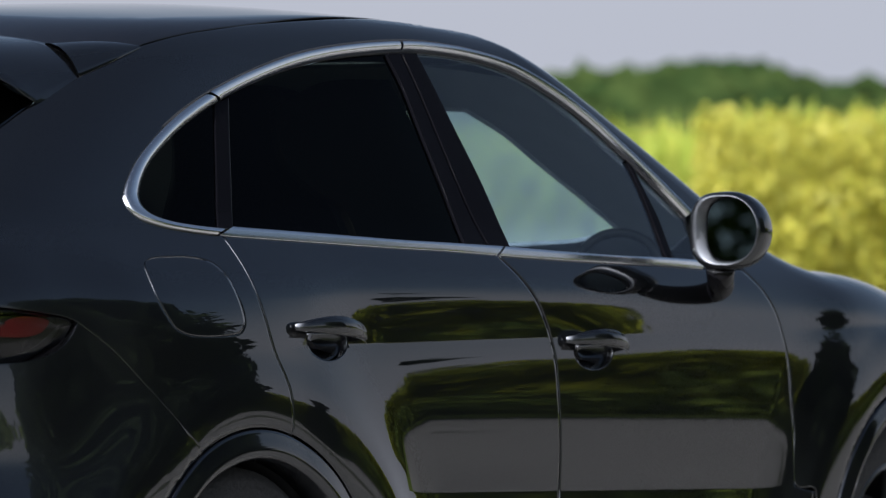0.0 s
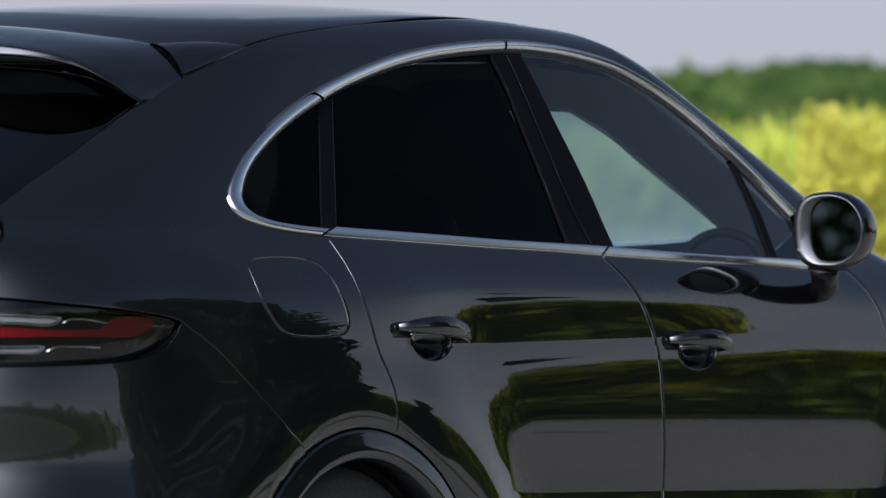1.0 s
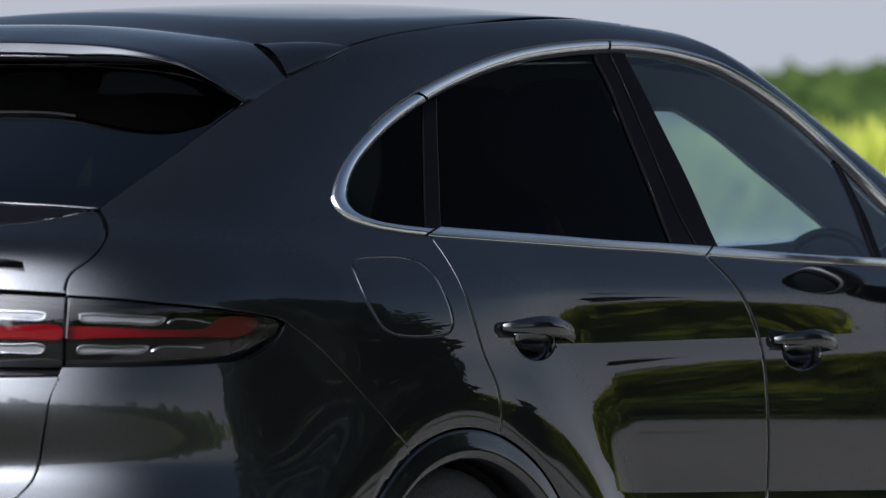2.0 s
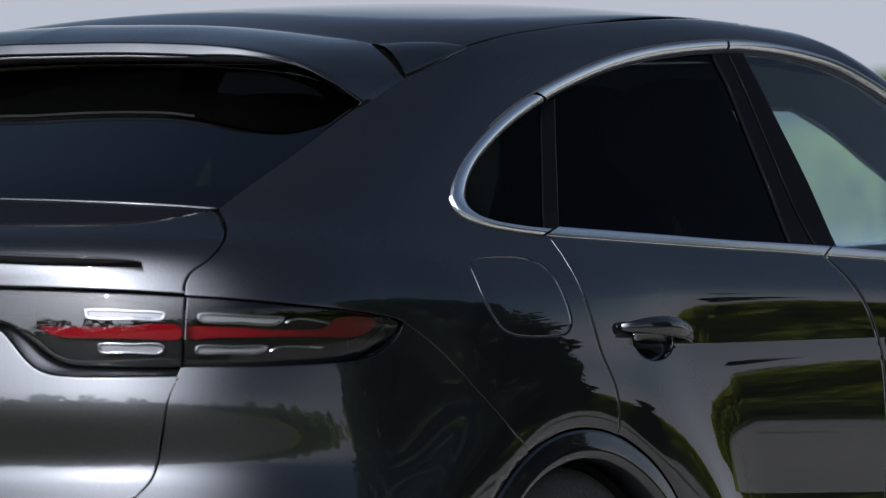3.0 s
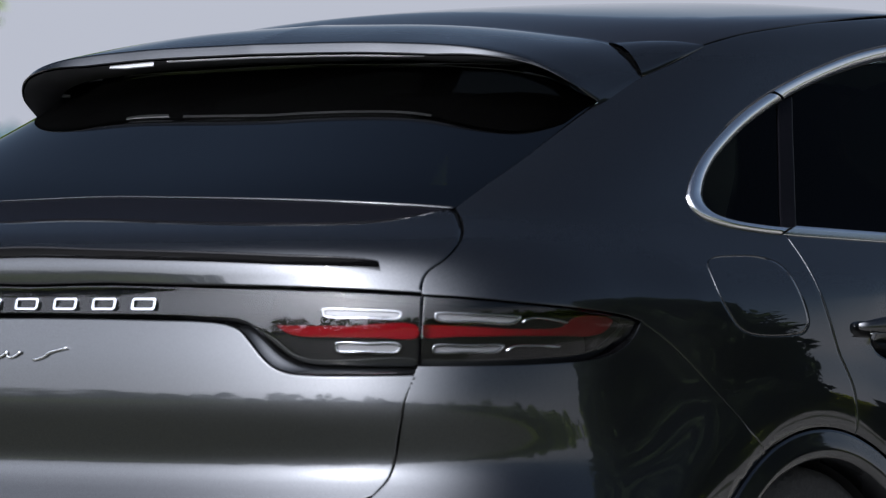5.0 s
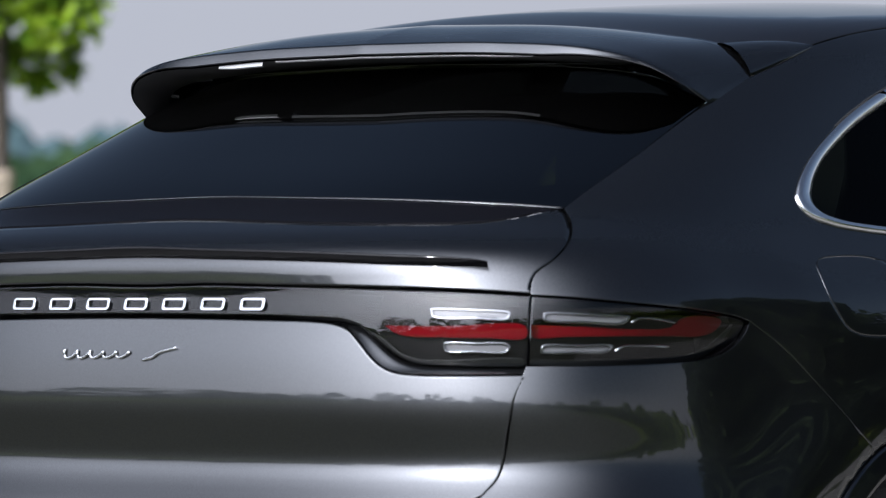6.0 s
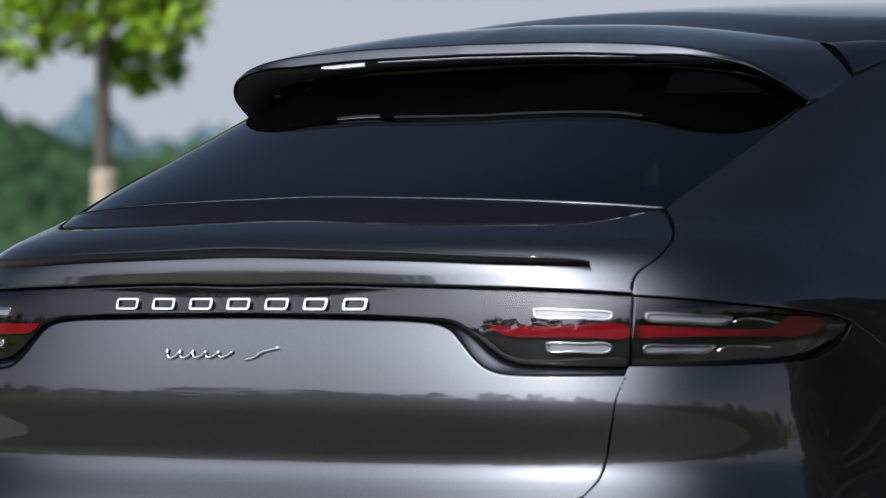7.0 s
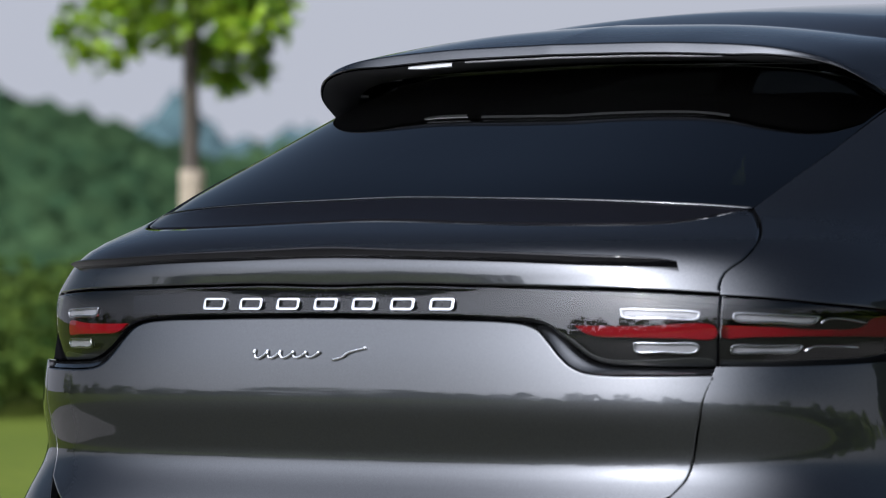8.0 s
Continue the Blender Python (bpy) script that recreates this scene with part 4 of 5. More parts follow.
panel("rear_door_pillar", car, CORNER, pane_loop(PIL_A, PIL_GAP), PILLAR_BLACK, "gloss black pillar cover", off=-0.003, **GL)
panel("front_door_pillar", car, CORNER, pane_loop(PIL_GAP, PIL_B), PILLAR_BLACK, "gloss black pillar cover", off=-0.002, **GL)
# Inner trim widened to fit the camera's view, blacking out most of the window.
panel("pillar_trim", car, CORNER, outline([(1.36, 1.15), (1.085, 1.155)], [(1.085, 1.155), (1.09, 1.21), (1.065, 1.26), (1.0, 1.30), (0.94, 1.36), (0.93, 1.46)], [(0.93, 1.46), (1.05, 1.52), (1.22, 1.535)], [(1.22, 1.535), (1.28, 1.40), (1.36, 1.15)]), BLACK, "black inner pillar trim, widened to block the view through the window", off=-0.07, fold=0.015, step=0.03)
panel("window_bar", car, CORNER, pane_loop(BAR_A, BAR_B), PILLAR_BLACK, off=-0.004, **GL)

# ---- spoiler over the rear window ----
TE = [(-0.43, 0.0, 1.539), (-0.424, 0.3, 1.534), (-0.411, 0.515, 1.517), (-0.374, 0.609, 1.491), (-0.324, 0.658, 1.456), (-0.262, 0.677, 1.422)]
FR = [(-0.10, 0.0, 1.583), (-0.095, 0.3, 1.573), (-0.085, 0.48, 1.552), (-0.075, 0.575, 1.534), (-0.082, 0.628, 1.505), (-0.100, 0.664, 1.468)]


def even(pts, n):
    q = smooth_line(pts, 0.004)
    s = np.linspace(0, 1, n)
    d = np.concatenate([[0], np.cumsum(np.linalg.norm(np.diff(q, axis=0), axis=1))])
    return np.stack([np.interp(s * d[-1], d, q[:, k]) for k in range(3)], -1)


def full(half, n):
    """A line across the car from its left half."""
    e = even(half, n)
    return np.vstack([(e * (1, -1, 1))[::-1], e[1:]])


te, fr = full(TE, 70), full(FR, 70)
v = []
for a, b in zip(te, fr):
    w = abs(a[1])
    thick = 0.019 * max(0.12, 1 - max(0, w - 0.42) / 0.24)
    sec = [b + (0.012, 0, -0.022), b + (0.002, 0, -0.004), b + (-0.004, 0, 0)]
    for k in range(1, 12):
        s = k / 12
        sec.append(b + (a - b) * s + np.array((0, 0, 0.015 * math.sin(math.pi * s) * (1 - 0.75 * (w / 0.664) ** 2))))
    sec += [a + (0.004, 0, 0.0005), a + (-0.001, 0, -0.001), a + (-0.003, 0, -0.004), a + (-0.007, 0, -thick), a + (-0.005, 0, -thick - 0.002), a + (0.05, 0, -thick - 0.004), a + (0.14, 0, -thick - 0.008)]
    v += sec
m = len(v) // len(te)
f = [(i * m + k, i * m + k + 1, (i + 1) * m + k + 1, (i + 1) * m + k) for i in range(len(te) - 1) for k in range(m - 1)]
f += [tuple(range(m)), tuple(range((len(te) - 1) * m, len(te) * m))[::-1]]
bm = bmesh.new()
vs = [bm.verts.new(tuple(p)) for p in v]
for q in f:
    bm.faces.new([vs[k] for k in q])
bmesh.ops.recalc_face_normals(bm, faces=bm.faces)
part("roof_spoiler", bm, PAINT, car, sharp=40)
# corner covers between spoiler and roof rail
n_c = 20
low = even([(-0.104, -0.666, 1.469), (0.004, -0.664, 1.500), (0.07, -0.660, 1.518), (0.125, -0.652, 1.531)], n_c)
top = even([(-0.080, -0.574, 1.5345), (0.02, -0.598, 1.541), (0.09, -0.620, 1.541), (0.128, -0.648, 1.533)], n_c)
v, f = [], []
for s, push in ((0, -0.012), (0, 0.0), (0.12, 0.006), (0.3, 0.012), (0.5, 0.015), (0.7, 0.014), (0.88, 0.008), (1, 0.0), (1.0, -0.02)):
    q = low * (1 - s) + top * s
    v += list(q + np.array((0.0, -0.6, 0.8)) * push * np.linspace(1, 0.15, n_c)[:, None])
for r0 in range(8):
    for i in range(n_c - 1):
        f.append((r0 * n_c + i, r0 * n_c + i + 1, (r0 + 1) * n_c + i + 1, (r0 + 1) * n_c + i))
part("spoiler_corner", (v, f), PAINT, car)
# dark lining under the wing, and the slim high brake lamp in it
v, f = [], []
for a in te:
    tx, tz, w = a[0], a[2] - 0.019 * max(0.12, 1 - max(0, abs(a[1]) - 0.42) / 0.24), abs(a[1]) / 0.664
    v += [(x, a[1], z) for x, z in ((tx + 0.001, tz - 0.0045), (tx + 0.02, tz - 0.007), (tx + 0.08, tz - 0.010), (tx + 0.2 - 0.1 * w**4, tz - 0.016 + 0.004 * w**4))]
for i in range(len(te) - 1):
    f += [(i * 4 + k, (i + 1) * 4 + k, (i + 1) * 4 + k + 1, i * 4 + k + 1) for k in range(3)]
part("spoiler_lining", (v, f), BLACK, car, "matt black lining under the spoiler")
brake = new("high_brake_lamp")
brake.parent = car
for y0, y1, tall in ((-0.40, 0.215, 0.0045), (0.245, 0.36, 0.010)):
    v, f = [], []
    run = [a for a in te if y0 <= a[1] <= y1]
    for k, a in enumerate(run):
        e = min(1.0, (0.42 - abs(a[1])) / 0.10)
        tx, tz = a[0], a[2] - 0.0215
        h = tall * (0.25 + 0.75 * e)
        v += [(x, a[1], z) for x, z in ((tx + 0.010, tz - 0.001), (tx + 0.004, tz - 0.002), (tx + 0.001, tz - h), (tx + 0.006, tz - h - 0.002))]
    for i in range(len(run) - 1):
        f += [(i * 4 + k, (i + 1) * 4 + k, (i + 1) * 4 + k + 1, i * 4 + k + 1) for k in range(3)]
    part("lamp_lens", (v, f), LAMP_GLOW, brake, "bright clear lamp lens", smooth=False)

# ---- lip on the tailgate ----
lt, ll = spread(across(LIP_TOP), 140), spread(across([*LIP_LOW[:4], (LIP_TOP[-1][0], LIP_TOP[-1][1] - 0.002)]), 140)
band("tailgate_lip", car, REAR, lt, ll, GLOSS_BLACK, "gloss black tailgate lip", profile=((0, -0.2), (0.05, 0.35), (0.35, 1.0), (0.5, 1.05), (0.62, 0.9), (0.85, 0.4), (1, -0.2)), height=0.02, closed=False)

# ---- lamps: inner parts ----
def lamp_piece(name, owner, plan, loop, mat, off, label="", hole=None, gap=0.0, fold=0.006):
    return panel(name, owner, plan, loop, mat, label, holes=[hole] if hole is not None else [], off=off, gap=gap, fold=fold, bead=0.0012, step=0.012, raise_by=upright)


def bar_frame(owner, plan, px):
    lp = outline(px, step=0.004)
    lamp_piece("light_guide", owner, plan, lp, LAMP_SILVER, -0.016, "clear light guide with bright rim", hole=inset(lp, 0.0035))
    lamp_piece("light_element", owner, plan, inset(lp, 0.0045), LAMP_GLOW, -0.020)


bar_frame(tail, CORNER, [(0.0516, 1.042), (0.0515, 1.032), (0.0572, 1.028), (0.1268, 1.024), (0.2003, 1.022), (0.2114, 1.034), (0.2054, 1.036), (0.127, 1.041), (0.0593, 1.044), (0.0516, 1.042)])
bar_frame(tail, CORNER, [(0.0491, 0.9865), (0.0471, 0.9769), (0.0528, 0.974), (0.1166, 0.9734), (0.1732, 0.9737), (0.1852, 0.9841), (0.1793, 0.9871), (0.1168, 0.9878), (0.0549, 0.9894), (0.0491, 0.9865)])
lamp_piece("red_lens", tail, CORNER, outline([(0.0302, 1.023), (0.1268, 1.019), (0.2351, 1.012), (0.2957, 1.015), (0.3185, 1.031), (0.3581, 1.034), (0.3898, 1.025), (0.3789, 1.007), (0.3525, 0.9986), (0.2956, 0.9998), (0.1952, 1.002), (0.0975, 1.003), (0.0301, 1.005), (0.0302, 1.023)], step=0.005), RED, -0.024, "deep red lamp lens")
lamp_piece("lamp_frame", tail, CORNER, outline([(0.0297, 0.9646), (0.1262, 0.9627), (0.2546, 0.9627), (0.3157, 0.9652), (0.3595, 0.9769), (0.3895, 1.002), (0.4035, 1.017), (0.3937, 0.9977), (0.37, 0.9708), (0.3363, 0.957), (0.2545, 0.952), (0.1261, 0.9522), (0.0296, 0.9521), (0.0297, 0.9646)], step=0.005), LAMP_GREY, -0.014)
for px in ([(0.2113, 1.023), (0.2233, 1.03), (0.2553, 1.029), (0.2958, 1.021)], [(0.1811, 0.9745), (0.195, 0.9821), (0.2348, 0.9824), (0.2801, 0.9796)]):
    q = CORNER.lay(smooth_line(px, 0.005))
    tube("light_guide_tail", tail, q - body_normal(q) * 0.017, 0.0022, LAMP_SILVER, sides=6)
for sgn in (1, -1):
    m = np.array((sgn, 1.0))
    def mir(pts):
        return np.array(pts, float) * m
    bar_frame(bar, REAR, mir([(0.6202, 1.051), (0.6249, 1.037), (0.6354, 1.034), (0.6939, 1.033), (0.7532, 1.033), (0.7556, 1.044), (0.7483, 1.047), (0.6921, 1.05), (0.6282, 1.052), (0.6202, 1.051)]))
    bar_frame(bar, REAR, mir([(0.6483, 0.9927), (0.6498, 0.9802), (0.6581, 0.9763), (0.7, 0.9764), (0.7552, 0.9763), (0.761, 0.9859), (0.7536, 0.9926), (0.7074, 0.9937), (0.6521, 0.9946), (0.6483, 0.9927)]))
    lamp_piece("red_lens", bar, REAR, outline(mir([(0.5331, 1.024), (0.5957, 1.023), (0.6665, 1.023), (0.7792, 1.022), (0.7825, 1.003), (0.7246, 1.003), (0.6389, 1.005), (0.5766, 1.007), (0.5521, 1.013), (0.5331, 1.024)]), step=0.005), RED, -0.024, "deep red lamp lens")
    lamp_piece("lamp_frame", bar, REAR, outline(mir([(0.5041, 1.015), (0.5339, 1.001), (0.5699, 0.9761), (0.6028, 0.9656), (0.6536, 0.9638), (0.7836, 0.9637), (0.7844, 0.9551), (0.6545, 0.9551), (0.6016, 0.9579), (0.5708, 0.9684), (0.535, 0.9934), (0.5041, 1.015)]), step=0.005), LAMP_GREY, -0.012)
# the long flat element of the bar between the lamps
UPPER, LOWER = [(x, z - 0.009) for x, z in STRIP_TOP[:-2]], [(0.0, 1.044), (0.2, 1.044), (0.35, 1.043), (STRIP_TOP[-3][0] - 0.004, 1.041)]
lamp_piece("light_strip", bar, REAR, outline(across(UPPER), [(-UPPER[-1][0], UPPER[-1][1]), (-LOWER[-1][0], LOWER[-1][1])], across(LOWER)[::-1], [LOWER[-1], UPPER[-1]]), LAMP_SMOKE, -0.026, "smoke grey light strip")

# plain raised frames where the wide badge sits, and a plain slanted wave in place of the script badge
def plate(name, loop, hole, mat, label, height=0.004):
    return panel(name, car, REAR, loop, mat, label, holes=[hole], off=height, fold=height + 0.002, gap=0.0, bead=0.0006, step=0.008, roll=0.5)


def slanted(u, z, w, h, cut):
    """A slanted rectangle with clipped corners."""
    pts = [(-w, -h + cut), (-w + cut, -h), (w - cut, -h), (w, -h + cut), (w, h - cut), (w - cut, h), (-w + cut, h), (-w, h - cut), (-w, -h + cut)]
    q = [(u + a + b * 0.12, z + b) for a, b in pts]
    return outline(*[[q[k], q[k + 1]] for k in range(8)], step=0.003)


for k in range(7):
    u, z = -0.270 + k * 0.0895, 1.0549
    plate("badge_bar", slanted(u, z, 0.0265, 0.0108, 0.004), slanted(u, z, 0.0222, 0.0068, 0.002), POLISH, "slim chrome frame")


def script(name, line):
    q = REAR.lay(np.array(line, float))
    tube(name, car, q + body_normal(q) * 0.003, 0.0026, POLISH, "thin chrome wave", sides=8, step=0.003)


w = np.linspace(0, 1, 61)
script("script_wave", np.stack([-0.166 + 0.168 * w + 0.007 * np.sin(2 * math.pi * 5.5 * w + 0.9), 0.966 + (0.009 - 0.0035 * w) * np.sin(2 * math.pi * 5.5 * w)], -1))
w = np.linspace(0, 1, 31)
script("script_wave", np.stack([0.03 + 0.07 * w + 0.006 * np.sin(2 * math.pi * 1.2 * w), 0.956 + 0.022 * w], -1))


# ---- door handles ----
def handle(name, x0, x1, z0, z1, owner):
    """Pull handle: a bowed grip over an oval cup."""
    h = new(name)
    h.parent = owner
    n, m = 28, 12
    v, f = [], []
    for i in range(n):
        s = i / (n - 1)
        x, z = x0 + (x1 - x0) * s, z0 + (z1 - z0) * s + 0.010 * math.sin(math.pi * s)
        y = SIDE.lay(np.array([(x, z)]))[0][1] - 0.004 - 0.036 * math.sin(math.pi * s) ** 0.6
        r = max(0.02, math.sin(math.pi * (0.03 + 0.94 * s)) ** 0.45)
        for k in range(m):
            w = 2 * math.pi * k / m
            v.append((x, y - 0.012 * r * math.cos(w), z + 0.021 * r * math.sin(w) * (1.0 if math.sin(w) > 0 else 0.8)))
    for i in range(n - 1):
        for k in range(m):
            f.append((i * m + k, i * m + (k + 1) % m, (i + 1) * m + (k + 1) % m, (i + 1) * m + k))
    f += [tuple(range(m))[::-1], tuple(range((n - 1) * m, n * m))]
    bm = bmesh.new()
    vs = [bm.verts.new(p) for p in v]
    for q in f:
        bm.faces.new([vs[k] for k in q])
    bmesh.ops.recalc_face_normals(bm, faces=bm.faces)
    part("grip", bm, PAINT, h)
    # bright line along the grip's lower edge
    q = []
    for i in range(15):
        s = 0.06 + 0.88 * i / 14
        x, z = x0 + (x1 - x0) * s, z0 + (z1 - z0) * s + 0.010 * math.sin(math.pi * s) - 0.0135
        q.append((x, SIDE.lay(np.array([(x, z)]))[0][1] - 0.006 - 0.036 * math.sin(math.pi * s) ** 0.6, z))
    tube("grip_edge", h, q, 0.0015, ALLOY, sides=6)
    # cup behind the grip
    v, f = [], []
    for r, d in ((1.06, 0.012), (1.0, 0.012), (0.9, 0.02), (0.7, 0.03), (0.4, 0.036), (0.02, 0.038)):
        v += list(SIDE.lay(cup_line(x0, x1, z0, z1, r)[:-1]) + (0, d, 0))
    p = np.array(v)
    for i in range(5):
        for k in range(48):
            f.append((i * 48 + k, (i + 1) * 48 + k, (i + 1) * 48 + (k + 1) % 48, i * 48 + (k + 1) % 48))
    part("handle_cup", (p, f), PAINT, h)
    return h


handle_r = handle("rear_door_handle", *REAR_GRIP, car)
handle_f = handle("front_door_handle", *FRONT_GRIP, car)

# ---- door mirror ----
mirror = new("door_mirror")
mirror.parent = car
MC = np.array((1.80, -1.046, 1.183))
E1, E2, E3 = np.array((0.13, -0.99, 0.0)), np.array((0.0, 0.0, 1.0)), np.array((0.99, 0.13, 0.0))


def oval(w, rx, rz):
    """Egg: full and upright towards the door, rounder outwards."""
    c, s = math.cos(w), math.sin(w)
    n = 2.05 if c > 0 else 3.0
    return (math.copysign(abs(c) ** (2 / n), c) * rx, math.copysign(abs(s) ** (2 / n), s) * rz)


def shell(name, owner, rows, mat, label="", n=48, cap=True, turned=0.0):
    v, f = [], []
    for rx, rz, d, ox, oz in rows:
        for k in range(n):
            a, b = oval(2 * math.pi * k / n, rx, rz)
            v.append(MC + E1 * (a + ox) + E2 * (b + oz) + E3 * (d + turned * a))
    for i in range(len(rows) - 1):
        for k in range(n):
            f.append((i * n + k, i * n + (k + 1) % n, (i + 1) * n + (k + 1) % n, (i + 1) * n + k))
    if cap:
        f.append(tuple(range((len(rows) - 1) * n, len(rows) * n)))
    bm = bmesh.new()
    vs = [bm.verts.new(p) for p in v]
    for q in f:
        bm.faces.new([vs[k] for k in q])
    bmesh.ops.recalc_face_normals(bm, faces=bm.faces)
    return part(name, bm, mat, owner, label)


shell("mirror_cap", mirror, [(0.080, 0.079, -0.004, 0, 0), (0.0835, 0.083, 0.006, 0, 0), (0.084, 0.0845, 0.025, 0.002, 0), (0.081, 0.082, 0.06, 0.004, -0.001), (0.07, 0.071, 0.095, 0.004, -0.003), (0.05, 0.05, 0.118, 0.002, -0.005), (0.022, 0.022, 0.128, 0, -0.006)], PAINT)
shell("mirror_bezel", mirror, [(0.080, 0.079, -0.004, 0, 0), (0.077, 0.076, -0.012, 0.0, 0), (0.068, 0.072, -0.012, 0.006, 0.001), (0.0545, 0.066, 0.006, 0.015, 0.002)], PAINT, "grey mirror bezel", cap=False)
shell("mirror_glass", mirror, [(0.054, 0.0655, 0.004, 0.015, 0.002), (0.04, 0.05, 0.004, 0.015, 0.002), (0.02, 0.02, 0.004, 0.015, 0.002)], MIRROR, "mirror glass, dark greenish tone standing in for reflected trees", turned=0.18)
# indicator line round the cap
q = [MC + E1 * (0.0845 * math.cos(w) + 0.003) + E2 * (0.004 - 0.006 * math.cos(w * 0.5)) + E3 * (0.03 + 0.06 * math.sin(w)) for w in np.linspace(0, 1.2, 12)]
tube("indicator", mirror, q, 0.004, LAMP_GREY, sides=6)
q = [MC + E1 * -0.03 + E2 * -0.075 + E3 * 0.05, MC + E1 * -0.042 + E2 * -0.10 + E3 * 0.085, (1.955, -0.955, 1.06), (2.0, -0.895, 1.045)]
tube("mirror_stalk", mirror, [tuple(p) for p in q], 0.026, GLOSS_BLACK, sides=14, taper=lambda s: 1.25 - 0.35 * s)

# ---- wheels ----
def wheel(x, y, owner):
    w = new("wheel")
    w.parent = owner
    prof = [(0.265, -0.13), (0.30, -0.142), (0.345, -0.142), (0.366, -0.128), (0.374, -0.09), (0.376, 0), (0.374, 0.09), (0.366, 0.128), (0.345, 0.142), (0.30, 0.142), (0.265, 0.13)]

    def lathe(pr, n=56):
        v, f = [], []
        for r, d in pr:
            for k in range(n):
                a = 2 * math.pi * k / n
                v.append((x + r * math.cos(a), y + d, 0.376 + r * math.sin(a)))
        for i in range(len(pr) - 1):
            for k in range(n):
                f.append((i * n + k, i * n + (k + 1) % n, (i + 1) * n + (k + 1) % n, (i + 1) * n + k))
        return v, f

    part("tyre", lathe(prof), TYRE, w)
    s = -1 if y < 0 else 1
    part("rim", lathe([(0.272, s * 0.132), (0.266, s * 0.136), (0.255, s * 0.125), (0.245, s * 0.05), (0.24, -s * 0.1)]), ALLOY, w)
    part("brake_disc", lathe([(0.19, s * 0.02), (0.19, s * 0.05), (0.06, s * 0.05)]), ALLOY, w)
    for k in range(10):
        a = 2 * math.pi * (k // 2) / 5 + (0.16 if k % 2 else -0.16)
        bm = box_bm((0.2, 0.03, 0.03), (0.16, 0, 0), 0.008)
        bmesh.ops.rotate(bm, verts=bm.verts, matrix=Matrix.Rotation(a, 3, "Y"))
        bmesh.ops.translate(bm, verts=bm.verts, vec=(x, y + s * 0.1, 0.376))
        part("spoke", bm, ALLOY, w)
    part("hub", lathe([(0.07, s * 0.09), (0.065, s * 0.115), (0.03, s * 0.12), (0.0, s * 0.12)], 24), ALLOY, w)


for x in (0.0, BASE):
    for y in (-0.80, 0.80):
        wheel(x, y, car)

# ---- inner shell and cabin ----
def lining(name, plan, us, vs, depth, parent=None, cut=None):
    g = np.array([(u, v) for v in vs for u in us])
    p = plan.lay(g)
    p = p - body_normal(p) * depth
    n = len(us)
    f = [(j * n + i, j * n + i + 1, (j + 1) * n + i + 1, (j + 1) * n + i) for j in range(len(vs) - 1) for i in range(n - 1)]
    if cut:
        f = [q for q in f if not any(cut(p[k]) for k in q)]
    return part(name, (p, f), BLACK, parent or car)


def in_arch(p):
    return any(math.hypot(p[0] - xc, p[2] - ARCH_Z) < 0.44 for xc in (0.0, BASE))


lining_side = lining("side_lining", SIDE, np.linspace(-0.82, 3.3, 90), np.linspace(0.3, 1.085, 22), 0.05, cut=in_arch)
lining("tail_lining", REAR, np.linspace(-0.86, 0.86, 50), np.linspace(0.3, 1.10, 22), 0.08)
lining("upper_tail_lining", REAR, np.linspace(-0.82, 0.82, 48), np.linspace(1.10, 1.235, 7), 0.03)
for u0, u1 in ((-0.80, -0.58), (0.58, 0.80)):
    lining("corner_lining", REAR, np.linspace(u0, u1, 10), np.linspace(1.20, 1.285, 6), 0.025)
part("floor_pan", box_bm((4.3, 1.5, 0.06), (1.35, 0, 0.28), 0.02), BLACK, car)
part("parcel_shelf", box_bm((0.75, 1.35, 0.03), (-0.3, 0, 1.06), 0.012), CLOTH, car)
roof_liner = lining("headlining", TOP, np.linspace(-0.2, 1.74, 40), np.linspace(-0.58, 0.58, 24), 0.035)
# dashboard: a rounded crossbeam
v, f = [], []
for i, y in enumerate(np.linspace(-0.80, 0.80, 41)):
    c = 0.03 * math.cos(y * 7)
    sec = [(2.55, 0.75), (2.12, 0.70), (2.02, 0.86), (2.03, 1.02), (2.08, 1.09 + c * 0.4), (2.2, 1.135 + c * 0.5), (2.35, 1.13), (2.6, 1.08)]
    k = 1 - 0.10 * max(0, abs(y) - 0.6) / 0.2
    v += [(x, y, z * k) for x, z in sec]
for i in range(40):
    for k in range(7):
        f.append((i * 8 + k, (i + 1) * 8 + k, (i + 1) * 8 + k + 1, i * 8 + k + 1))
part("dashboard", (v, f), CLOTH, car)
hoop = [(2.2 + 0.045 * math.cos(a), -0.575 - 0.085 * math.cos(a), 1.095 + 0.088 * math.sin(a)) for a in np.linspace(0, math.pi, 21)]
tube("dashboard_hood", car, hoop, 0.011, CLOTH, sides=8, taper=lambda q: 1.0 + 0.9 * max(0.0, 0.3 - q) / 0.3)
OPENING = outline([(1.93, -0.345), (1.945, -0.2), (1.95, 0.0), (1.945, 0.2), (1.93, 0.345)], [(1.93, 0.345), (2.02, 0.39), (2.14, 0.414), (2.25, 0.44), (2.33, 0.456), (2.42, 0.474)], [(2.42, 0.474), (2.51, 0.28), (2.55, 0.0), (2.51, -0.28), (2.42, -0.474)], [(2.42, -0.474), (2.33, -0.456), (2.25, -0.44), (2.14, -0.414), (2.02, -0.39), (1.93, -0.345)], step=0.015)
panel("screen_surround", car, TOP, inset(SCREEN_LOOP, -0.03), PILLAR_TRIM, "grey woven pillar and header trim", holes=[OPENING], off=-0.03, fold=0.01, step=0.03)
